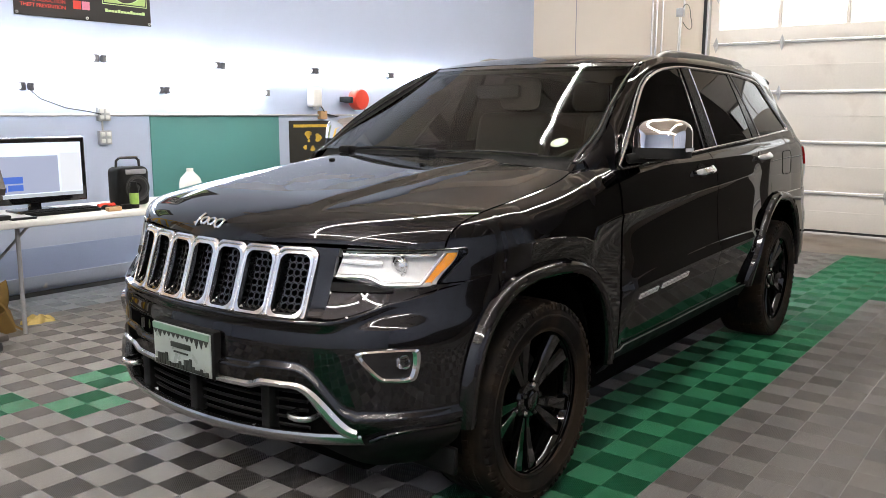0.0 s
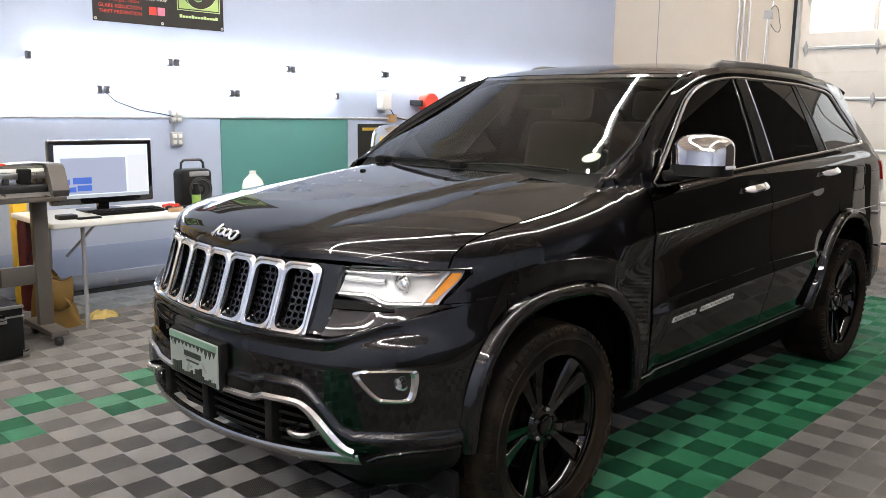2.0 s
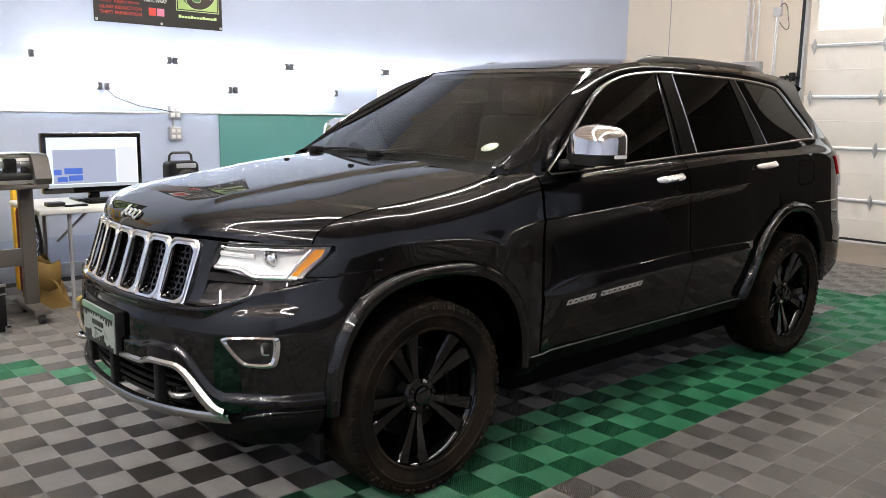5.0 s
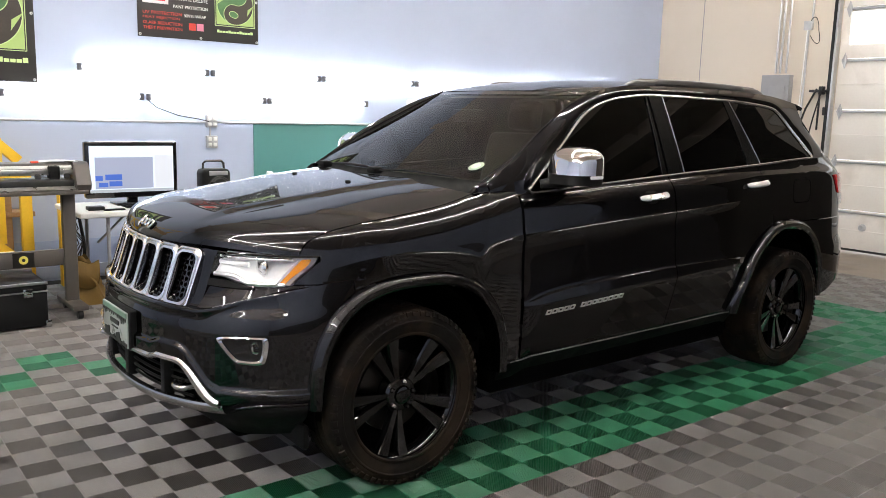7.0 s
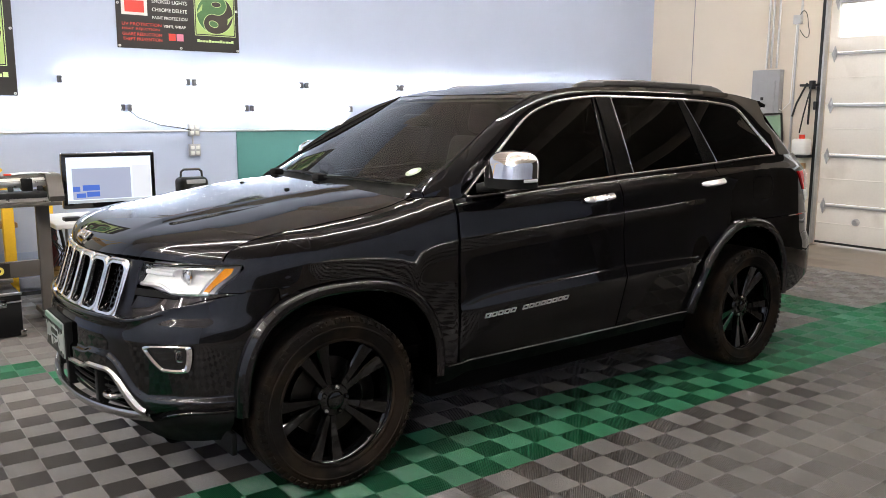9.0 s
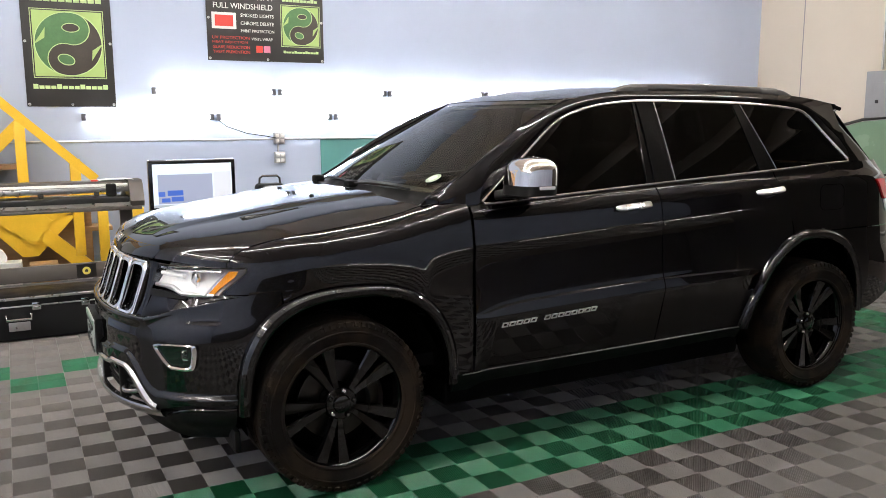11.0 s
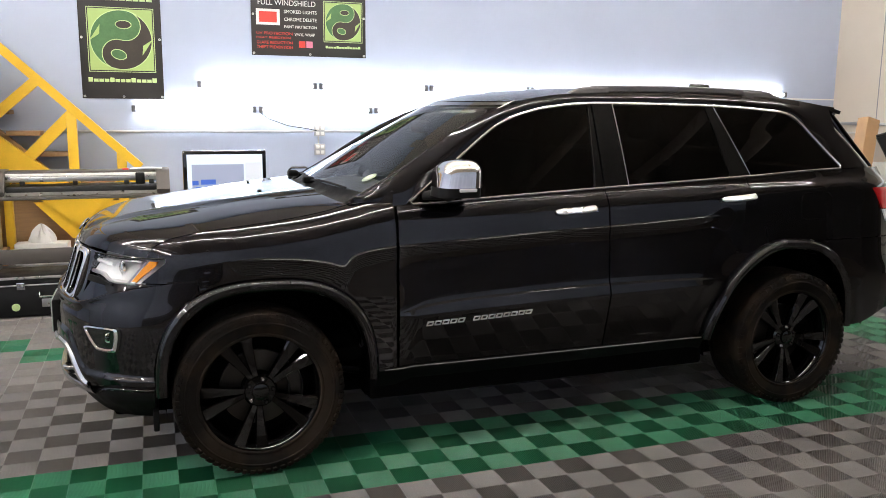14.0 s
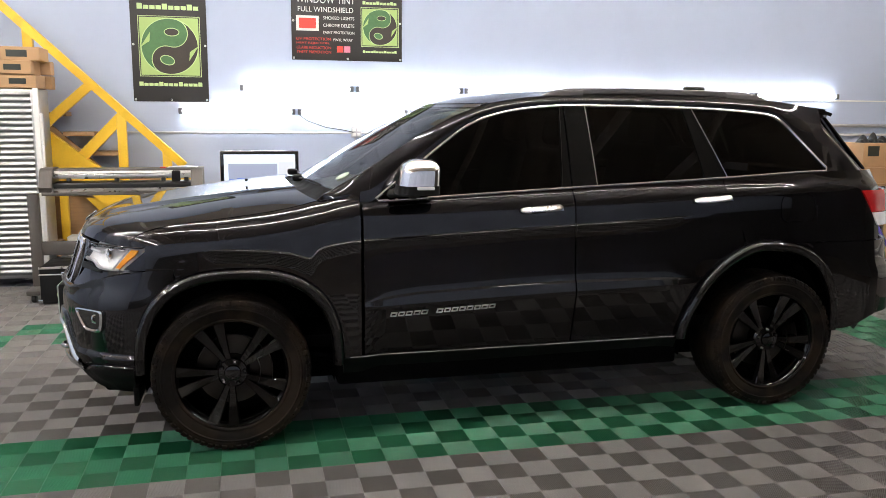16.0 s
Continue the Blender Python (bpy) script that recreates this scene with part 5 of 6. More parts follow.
def emblem(parent, x0, z0, s):
    """A square with a round two-tone swirl in it."""
    part("emblem_edge", box(x0 - .015, x0 + s + .015, -.0055, -.003, z0 - .015, z0 + s + .015), BANT, parent)
    part("emblem_gap", box(x0 - .009, x0 + s + .009, -.0065, -.004, z0 - .009, z0 + s + .009), BANB, parent)
    part("emblem_field", box(x0, x0 + s, -.0078, -.005, z0, z0 + s), BANG, parent)
    c, r = (x0 + s / 2, z0 + s / 2), s * .485

    def disc(cx, cz, rr, a0=0.0, a1=2 * math.pi, n=28):
        return [(cx + rr * math.cos(a), cz + rr * math.sin(a)) for a in np.linspace(a0, a1, n)]
    part("emblem_disc", prism(disc(*c, r)[:-1], -.010, -.007), BAND, parent)
    turn = -.28

    def at(u, v):
        return (c[0] + r * (u * math.cos(turn) - v * math.sin(turn)), c[1] + r * (u * math.sin(turn) + v * math.cos(turn)))
    curve = [at(.5 * math.cos(a), -.5 + .5 * math.sin(a)) for a in np.linspace(-math.pi / 2, -math.pi * 1.5, 16)] + [at(.5 * math.cos(a), .5 + .5 * math.sin(a)) for a in np.linspace(-math.pi / 2, math.pi / 2, 16)][1:]
    left = [at(math.cos(a), math.sin(a)) for a in np.linspace(math.pi / 2, math.pi * 1.5, 28)]
    part("emblem_light", prism(left + curve[1:-1], -.012, -.009), BANM, parent)
    eye = [at(-.06 + .25 * math.cos(a), .52 + .14 * math.sin(a) + .05 * math.cos(a)) for a in np.linspace(0, 6.1, 20)]
    eye2 = [at(.04 + .25 * math.cos(a), -.50 + .16 * math.sin(a)) for a in np.linspace(0, 6.1, 20)]
    part("emblem_eye", prism(eye, -.014, -.011), BAND, parent)
    part("emblem_eye", prism(eye2, -.014, -.011), BANM, parent)
    for line, shut in ((curve, False), (eye, True), (eye2, True), ([at(math.cos(a), math.sin(a)) for a in np.linspace(0, 6.2, 40)], True)):
        part("emblem_line", tube([(u, -.0135, v) for u, v in line], .0085 * s, 4, shut), BANT, parent)
    for sg in (1, -1):
        part("emblem_spike", prism([at(sg * .98, sg * .34), at(sg * .78, -sg * .30), at(sg * .72, sg * .02)], -.014, -.009), BANG, parent)


def bars(parent, x, z, w, h, n, material, name="word_bar"):
    for k in range(n):
        part(name, box(x + w * k / n, x + w * (k + .84) / n, -.0078, -.004, z + h * .1, z + h * (.62 if k % 4 else .85)), material, parent)


def cloth(w, h):
    return sheet(lambda a, b: (w * a, -.003 - .002 * math.sin(9 * a + 4 * b), h * b), 20, 20, .002)


def eyelets(parent, w, h):
    for u in (.02, w / 2, w - .02):
        for v in (.02, h / 2, h - .02):
            if u != w / 2 or v != h / 2:
                part("eyelet", moved(lathe([(.004, -.004), (.012, -.004), (.012, .002)], 12), Matrix.Translation((u, -.007, v))), ALU, parent)


b1 = thing("banner", "black vinyl banner with a green emblem", "banner", "banners", (-.985, WY - .008, 1.705))
part("cloth", cloth(.735, 1.13), BANB, b1)
eyelets(b1, .735, 1.13)
emblem(b1, .085, .265, .57)
bars(b1, .06, .15, .62, .055, 13, BANT)
bars(b1, .07, .905, .60, .075, 10, BANT)
b2 = thing("banner", "black vinyl banner listing services in white and red", "banner", "banners", (.605, WY - .008, 2.155))
part("cloth", cloth(1.175, .80), BANB, b2)
eyelets(b2, 1.175, .80)
emblem(b2, .745, .165, .38)
bars(b2, .75, .085, .37, .034, 13, BANT)
bars(b2, .75, .585, .37, .045, 10, BANT)
words("WINDOW TINT", .05, .585, .62, .075, BANW, b2)
words("FULL WINDSHIELD", .07, .495, .58, .052, BANW, b2)
words("SMOKED LIGHTS", .33, .42, .33, .033, BANW, b2)
words("CHROME DELETE", .33, .345, .33, .033, BANW, b2)
words("PAINT PROTECTION", .33, .275, .33, .028, BANW, b2)
words("VINYL WRAP", .43, .200, .21, .028, BANW, b2)
for i, s in enumerate(("UV PROTECTION", "HEAT REJECTION", "GLARE REDUCTION", "THEFT PREVENTION")):
    words(s, .05, .205 - i * .045, .36 if i != 1 else .34, .028, BANR, b2)
part("logo_patch", box(.05, .285, -.0075, -.004, .30, .455), BANW, b2)
part("logo_mark", box(.08, .255, -.010, -.006, .325, .43), BANR, b2)
part("icon", box(.475, .540, -.008, -.004, .085, .15), BANR, b2)
part("icon", box(.55, .615, -.008, -.004, .085, .15), mat("icon_pink", (.6, .2, .3), .5), b2)

# ---------------------------------------------------------------- desk and cutter
table = thing("folding_table", "white folding table with grey steel legs", "table", at=(-.30, 2.84, 0))
part("tabletop", box(0, 1.83, 0, .76, .695, .735, .012, 3), WHITE, table)
for x in (.22, 1.60):
    for y in (.08, .68):
        part("leg", rod((x, y, 0), (x, y, .70), .014, 10), GREYP, table)
    part("cross_bar", rod((x, .08, .14), (x, .68, .14), .010, 8), GREYP, table)
    part("brace", rod((x, .38, .45), (x + (.25 if x < 1 else -.25), .38, .69), .010, 8), GREYP, table)

SCREEN = mat("lit_screen", (.1, .1, .1), .3, vary=0, emit=(.80, .88, 1.0), strength=1.05)
SCRB = mat("lit_screen_blue", (.1, .1, .1), .3, vary=0, emit=(.40, .46, .66), strength=.8)
SCRD = mat("lit_screen_deep", (.05, .05, .1), .3, vary=0, emit=(.03, .14, .62), strength=.9)
mon = thing("monitor", "black desktop monitor with a lit drawing window", "monitor", at=(-.14, 3.27, .735))
part("casing", box(0, .735, 0, .06, .06, .51, .012), GLOSS, mon)
part("screen", box(.035, .70, -.003, .004, .105, .475), SCREEN, mon)
part("canvas", box(.075, .53, -.006, .0, .135, .385), SCRB, mon)
part("side_pane", box(.545, .69, -.006, .0, .135, .40), mat("lit_screen_pale", (.1, .1, .1), .3, vary=0, emit=(.9, .93, 1), strength=.85), mon)
part("task_bar", box(.036, .699, -.006, .0, .106, .128), mat("lit_task_bar", (.1, .1, .1), .3, vary=0, emit=(.5, .56, .62), strength=.8), mon)
for u0, u1, v0, v1 in ((.075, .13, .20, .24), (.15, .28, .205, .25), (.10, .17, .15, .185), (.18, .28, .155, .195)):
    part("shape", box(u0, u1, -.009, -.003, v0, v1), SCRD, mon)
part("stand", join(box(.22, .52, -.06, .16, 0, .018, .008), box(.33, .41, .02, .07, .01, .10, .01)), GLOSS, mon)
kb = thing("keyboard", "black keyboard on the table", "keyboard", at=(.10, 3.03, .735))
part("board", box(0, .46, 0, .16, 0, .022, .006), PLAST, kb)
for r in range(5):
    for c in range(15):
        part("key", box(.012 + c * .029, .012 + c * .029 + .024, .012 + r * .028, .036 + r * .028, .021, .031, .003, 1), PLAST, kb)
ms = thing("mouse", "small black computer mouse", "mouse", at=(.62, 3.08, .735))
part("shell", sheet(lambda a, b: (.03 * math.cos(2 * math.pi * a) * math.sin(math.pi / 2 * b), .05 * math.sin(2 * math.pi * a) * math.sin(math.pi / 2 * b), .032 * math.cos(math.pi / 2 * b)), 20, 8), PLAST, ms)

sp = thing("speaker", "black portable speaker with a carrying handle", "speaker", at=(.76, 3.12, .735))
part("cabinet", box(0, .25, 0, .18, 0, .285, .04, 3), PLAST, sp)
part("cone_ring", moved(lathe([(.085, .0), (.094, -.004), (.098, -.010), (.092, -.014), (.085, -.010)], 40), Matrix.Translation((.135, -.002, .13))), BLACKM, sp)
part("control_panel", box(.05, .215, -.006, .01, .232, .268, .006), GREYP, sp)
part("cone", moved(lathe([(.085, .0), (.085, -.010), (.075, -.014), (.068, -.004), (.03, .004), (.02, -.002), (.001, -.006)], 36), Matrix.Translation((.135, -.002, .13))), BLACKM, sp)
part("handle", tube([(.03, .09, .27), (.035, .09, .33), (.06, .09, .35), (.19, .09, .35), (.215, .09, .33), (.22, .09, .27)], .010, 8), BLACKM, sp)
part("handle_trim", tube([(.05, .078, .352), (.20, .078, .352)], .006, 6), SATIN, sp)
sb = thing("spray_can", "small black can with a green label", "spray can", at=(.79, 2.99, .735))
part("can", lathe([(.001, 0), (.030, 0), (.032, .01), (.032, .14), (.024, .16), (.022, .19), (.001, .19)], 24, "z"), PLAST, sb)
part("label_band", lathe([(.0325, .03), (.0325, .11)], 24, "z"), mat("label_green", (.25, .42, .08), .5, vary=.2, scale=40), sb)
jug = thing("plastic_jug", "white plastic jug on the table end", "jug", at=(1.38, 3.15, .735))
part("body", lathe([(.001, 0), (.075, 0), (.085, .02), (.085, .135), (.074, .175), (.040, .210), (.026, .225), (.026, .250), (.001, .252)], 28, "z"), WHITE, jug)
rt = thing("red_tool", "small red hand tool on the table", "tool", at=(.63, 3.20, .735))
part("body", tube([(0, 0, .015), (.06, .01, .02), (.10, 0, .015), (.14, .02, .014)], .013, 8), REDP, rt)
for x, y, w, d, h, m, nm in ((-.20, 2.98, .12, .09, .03, BLACKM, "adapter"), (-.10, 2.93, .16, .05, .012, PLAST, "phone"), (.55, 2.92, .10, .05, .03, CARD, "glue_box"), (.68, 2.95, .07, .05, .035, PLAST, "tape_dispenser")):
    b = thing(nm, "small " + ("cardboard" if m is CARD else "black") + " item on the table", nm.replace("_", " "), at=(x, y, .735))
    part("body", box(0, w, 0, d, 0, h, .006), m, b)

# vinyl cutter on its stand
PX0, PX1, PYF, PYB = -1.58, -.27, 2.60, 2.93
cut = thing("vinyl_cutter", "grey wide-format vinyl cutter on a wheeled stand", "vinyl cutter")
for x0, x1 in ((PX0, PX0 + .10), (PX1 - .10, PX1)):
    part("end_cover", moved(prism([(PYF + .02, .93), (PYF, .97), (PYF + .06, 1.10), (PYF + .10, 1.125), (PYB, 1.125), (PYB, .93)], x0, x1, "x"), Matrix.Identity(4)), PLOTG, cut)
part("top_cover", box(PX0 + .1, PX1 - .1, PYF + .13, PYB, 1.065, 1.118, .012), PLOTG, cut)
part("rail", box(PX0 + .1, PX1 - .1, PYF + .10, PYF + .14, 1.035, 1.075, .004), ALU, cut, "bright carriage rail")
part("rail", box(PX0 + .1, PX1 - .1, PYF + .12, PYF + .15, 1.078, 1.10, .004), WHITE, cut)
part("carriage", box(PX1 - .26, PX1 - .19, PYF + .07, PYF + .15, 1.01, 1.10, .008), PLAST, cut)
for x in (PX0 + .22, PX0 + .6, PX1 - .33, PX1 - .14):
    part("pinch_roller", join(box(x - .018, x + .018, PYF + .085, PYF + .12, 1.01, 1.045, .005)), BLACKM, cut)
part("platen", box(PX0 + .1, PX1 - .1, PYF + .06, PYB, .955, 1.005, .01), BLACKM, cut)
part("front_apron", sheet(lambda a, b: (lerp(PX0 + .09, PX1 - .09, a), PYF + .07 - .05 * b, .965 - .035 * b), 2, 6, .01), ALU, cut, "curved bright front apron")
part("base", box(PX0 + .08, PX1 - .08, PYF + .04, PYB, .90, .935, .008), PLOTG, cut)
part("front_lip", box(PX0 + .02, PX1 - .02, PYF - .002, PYF + .018, .905, .932, .005), PLOTG, cut)
for x in (PX0 - .14, PX1 - .16):
    part("leg", box(x, x + .09, PYB - .14, PYB - .08, .10, .91, .008), PLOTG, cut)
    part("foot", box(x - .01, x + .10, PYF - .02, PYB + .12, .065, .105, .01), PLOTG, cut)
    for y in (PYF + .02, PYB + .08):
        part("caster", lathe([(.001, -.018), (.03, -.018), (.034, -.01), (.034, .01), (.03, .018), (.001, .018)], 20, "x"), BLACKM, cut).location = (x + .045, y, .034)
part("cross_panel", box(PX0 - .06, PX1 - .08, PYB - .12, PYB - .09, .37, .49, .006), PLOTG, cut)
part("sticker", box(PX1 - .50, PX1 - .36, PYB - .126, PYB - .118, .378, .482), BANB, cut)
part("sticker_mark", moved(lathe([(.012, -.003), (.03, -.003), (.03, 0)], 20), Matrix.Translation((PX1 - .43, PYB - .127, .43))), mat("sticker_gold", (.6, .5, .1), .5, vary=.1), cut)
part("red_lever", box(PX1 - .36, PX1 - .31, PYF + .14, PYF + .18, 1.118, 1.132, .005), REDP, cut)
rl = thing("vinyl_sheet", "white sheet lying on the cutter", "sheet", at=(PX1 - .30, PYF + .15, 1.119))
part("sheet", sheet(lambda a, b: (.25 * a, .14 * b, .006 + .008 * math.sin(3 * a)), 8, 4, .002), WHITE, rl)


# black flight case
def case(x0, x1, y0, y1, h):
    c = thing("flight_case", "black flight case with chrome latches and trim", "case", at=(x0, y0, 0))
    w, d = x1 - x0, y1 - y0
    part("body", box(0, w, 0, d, .01, h * .80, .012), CASEM, c)
    part("lid", box(0, w, 0, d, h * .81, h, .012), CASEM, c)
    part("trim", join(box(-.004, w + .004, -.006, .02, h * .79, h * .82, .003), box(-.004, w + .004, -.005, .012, h - .015, h + .003, .003)), ALU, c)
    n = max(2, round(w / .36))
    for k in range(n):
        u = w * (k + .5) / n + .04
        part("latch", join(box(u - .03, u + .03, -.014, 0, h * .70, h * .88, .004), box(u - .022, u + .022, -.022, -.01, h * .73, h * .79, .004)), CHROME, c)
    u = w * .42
    part("handle", tube([(u - .08, -.008, h * .62), (u - .08, -.03, h * .52), (u + .08, -.03, h * .52), (u + .08, -.008, h * .62)], .009, 8), CHROME, c)
    part("handle_plate", box(u - .07, u + .07, -.008, 0, h * .25, h * .45, .003), ALU, c)
    for u in (0, w):
        part("corner", box(u - .02, u + .02, -.006, .02, .0, .05, .006), CHROME, c)


case(-1.60, -.62, 2.50, 2.96, .32)
tag = thing("round_tag", "round lime sticker hanging on the case", "tag", at=(-1.44, 2.485, .09))
part("disc", lathe([(.001, -.004), (.028, -.004), (.03, 0)], 20), BANT, tag)
bag = thing("satchel", "limp tan canvas bag on the floor", "bag", at=(-.20, 3.12, 0))


def bag_f(a, b):
    an = 2 * math.pi * a
    t = b
    r = (1 - .55 * t ** 1.5) * (1 + .10 * math.sin(5 * an + 3 * t))
    return (.15 * r * math.cos(an) - .05 * t, .12 * r * math.sin(an) + .03 * t, .36 * t + .02 * math.sin(3 * an) * t)


part("body", sheet(bag_f, 36, 14), BAG, bag)
part("strap", tube([(-.05, -.12, .30), (.03, -.14, .18), (.08, -.15, .05), (.12, -.16, .02)], .012, 6, flat=.4), BAG, bag)
part("flap", sheet(lambda a, b: (lerp(-.13, .07, a) - .02 * b, -.10 - .04 * math.sin(math.pi * b), .34 - .20 * b + .015 * math.sin(7 * a)), 10, 8, .008), BAG, bag)
rag = thing("yellow_cloth", "crumpled pale yellow cloth on the floor", "cloth", at=Matrix.Translation((.07, 3.15, 0)) @ Matrix.Diagonal((.68, .8, .62, 1)))
part("cloth", sheet(lambda a, b: (.27 * (a - .3) + .02 * math.sin(7 * b), .13 * (b - .5) + .012 * math.sin(11 * a), .075 * (math.sin(math.pi * a) * math.sin(math.pi * b)) ** .35 * (1 + .22 * math.sin(13 * a + 4 * b) + .15 * math.sin(17 * b - 6 * a))), 30, 16), mat("pale_yellow_cloth", (.58, .43, .15), .85, 0, 0, .15, 25, .4, 160), rag)

cb = thing("loose_cables", "tangle of dark cables under the table", "cables", at=(-.16, 3.30, 0))
for k in range(5):
    r = random.Random(k)
    part("cable", tube([(r.uniform(-.10, .05), r.uniform(0, .2), .70 - .13 * i + r.uniform(-.03, .03)) for i in range(6)], .005, 6), BLACKM, cb)
ext = thing("fire_extinguisher", "dark red cylinder standing by the wall", "extinguisher", at=(-.17, 3.72, .0))
part("cylinder", lathe([(.001, 0), (.05, 0), (.055, .02), (.055, .62), (.04, .70), (.02, .72), (.001, .72)], 24, "z"), mat("deep_red", (.09, .012, .010), .4, vary=.2), ext)
part("hose", tube([(.0, -.05, .62), (.06, -.10, .60), (.09, -.10, .40), (.09, -.09, .15)], .014, 8), BLACKM, ext)

# yellow steel stair frame against the wall
SY0, SY1 = 3.80, 3.90
st = thing("stair_frame", "yellow painted steel stair frame by the wall", "stair frame")


def bar2(p, q, w, y0=SY0, y1=SY1):
    a, b = Vector((p[0], 0, p[1])), Vector((q[0], 0, q[1]))
    d = (b - a).normalized()
    n = Vector((-d.z, 0, d.x)) * (w / 2)
    return prism([((a - n).x, (a - n).z), ((b - n).x, (b - n).z), ((b + n).x, (b + n).z), ((a + n).x, (a + n).z)], y0, y1)


part("stringer", bar2((-3.2, 3.65), (-.50, 1.07), .075), YELLOW, st)
part("stringer", bar2((-1.95, 1.42), (-.95, .62), .26), YELLOW, st)
for x, z0, z1 in ((-1.86, 0, 2.36), (-1.07, .70, 1.58), (-.66, .4, 1.25), (-.46, .0, .98), (-2.9, 0, 3.3)):
    part("post", box(x - .042, x + .042, SY0 + .01, SY1 - .01, z0, z1, .004), YELLOW, st)
for p, q, w in (((-1.33, 1.86), (-1.80, 1.44), .085), ((-1.05, 1.57), (-1.72, .88), .10), ((-.44, .98), (-1.05, .72), .14), ((-.60, .28), (-1.0, .66), .12)):
    part("brace", bar2(p, q, w, SY0 + .015, SY1 - .015), YELLOW, st)
part("gusset", prism([(-1.43, .76), (-.68, .76), (-1.0, .42), (-1.12, .42)], SY0 + .03, SY0 + .045), YELLOW, st)
part("post", box(-.215, -.115, SY0 + .01, SY1 - .01, 0, .80, .004), YELLOW, st)
part("post", box(-1.67, -1.60, SY0 + .01, SY1 - .01, 0, .80, .004), YELLOW, st)
part("wood_stringer", bar2((-1.90, 1.54), (-1.05, .73), .13, SY1 + .06, SY1 + .10), WOOD, st, "raw wooden stringer")
for k in range(6):
    zt = 1.55 - k * .19
    xt = -1.72 + k * .24
    part("tread", box(xt - .14, xt + .14, SY1 + .005, WY - .03, zt, zt + .04, .004), WOOD, st, "raw wooden tread")

ply = thing("plywood_sheet", "brown plywood sheet standing behind the stair frame", "board", at=(-1.80, 3.93, 0))
part("sheet", box(0, 1.25, 0, .018, 0, .98, .002), WOOD, ply)
wbag = thing("plastic_bag", "crumpled white plastic bag on a box", "bag", at=(-1.36, 3.65, .42))
part("film", sheet(lambda a, b: (.10 * (1 + .25 * math.sin(5 * 2 * math.pi * a + 4 * b)) * math.cos(2 * math.pi * a) * math.cos(b * 1.5), .07 * (1 + .2 * math.sin(3 * 2 * math.pi * a)) * math.sin(2 * math.pi * a) * math.cos(b * 1.5), .13 * math.sin(b * 1.5) * (1 + .3 * math.sin(7 * a * 6.28))), 28, 8), WHITE, wbag)

# corrugated steel cabinet and cartons on it
cabn = thing("steel_cabinet", "silver corrugated steel cabinet", "cabinet", at=(-2.75, 3.25, 0))
part("carcass", box(0, 1.07, .012, .42, .09, 1.79, .01), GALV, cabn)
part("corrugated_front", sheet(lambda a, b: (1.00 * a + .01, .004 + .005 * math.cos(2 * math.pi * 32 * b), .12 + 1.65 * b), 1, 384, .01), mat("ribbed_steel", (0.34, 0.345, 0.34), 0.33, 0.9, 0, 0.15, 5, 0.05, 90, stretch=(1, 1, 6)), cabn, "ribbed bright front")
part("edge_post", box(1.03, 1.075, -.012, .03, .06, 1.80, .006), WHITE, cabn)
for z0 in (1.30, 1.02):
    part("catch", box(1.075, 1.095, .0, .05, z0, z0 + .28, .006), WHITE, cabn)
for x in (.05, 1.02):
    part("foot", box(x - .03, x + .03, .03, .09, 0, .09, .006), BLACKM, cabn)


def carton(x, y, z, w, d, h, rz=0.0, label="brown cardboard carton with taped flaps", mark=None, group="cartons"):
    c = thing("carton", label, "box", group, (x, y, z, 0, 0, rz))
    part("body", box(0, w, 0, d, 0, h, .004, 1), CARD, c)
    part("tape", box(-.001, w + .001, d / 2 - .025, d / 2 + .025, h - .002, h + .0015), mat("tape", (.5, .36, .2), .3, vary=.05) if "tape" not in MATS else MATS["tape"], c)
    if mark:
        part("printed_mark", box(mark[0], mark[1], -.0015, .001, mark[2], mark[3]), PB, c)
    return c


carton(-2.75, 3.28, 1.80, 1.06, .36, .118, mark=(.84, .98, .035, .085), label="long brown carton with a dark printed mark")
carton(-2.78, 3.26, 1.92, 1.06, .36, .118, mark=(.84, .98, .035, .085), label="long brown carton with a dark printed mark")
carton(-2.72, 3.29, 2.04, 1.07, .36, .118, mark=(.80, .97, .03, .09), label="long brown carton with a dark printed mark")
carton(-1.80, 3.66, 1.80, .16, .15, .12)
carton(-1.80, 3.66, 1.93, .16, .15, .12)
sc = thing("step_stool", "black step with grey hinge under the cabinet", "stool", at=(-1.78, 3.05, 0))
part("frame", join(box(0, .22, 0, .12, .02, .06, .01), box(.02, .06, .02, .10, .05, .20, .01), box(.14, .18, .02, .10, .05, .16, .01)), BLACKM, sc)

# bench with rags behind the cutter
bn = thing("wall_bench", "low wooden shelf behind the cutter", "shelf", at=(-1.95, 3.55, 0))
part("board", box(0, 1.45, 0, .22, .20, .23, .004), GREYP, bn)
for x in (.04, 1.38):
    part("leg", box(x, x + .05, .02, .20, 0, .20, .004), GREYP, bn)
for k, (x, w, h, m) in enumerate(((-1.88, .24, .15, CARD), (-1.58, .44, .19, WHITE), (-1.08, .22, .16, CARD), (-.80, .2, .12, WHITE))):
    rg = thing("shelf_box", ("white" if m is WHITE else "brown") + " box on the low shelf", "box", "shelf boxes", (x, 3.57, .23, 0, 0, rng.uniform(-6, 6)))
    part("body", box(0, w, 0, .17, 0, h, .006, 1), m, rg)

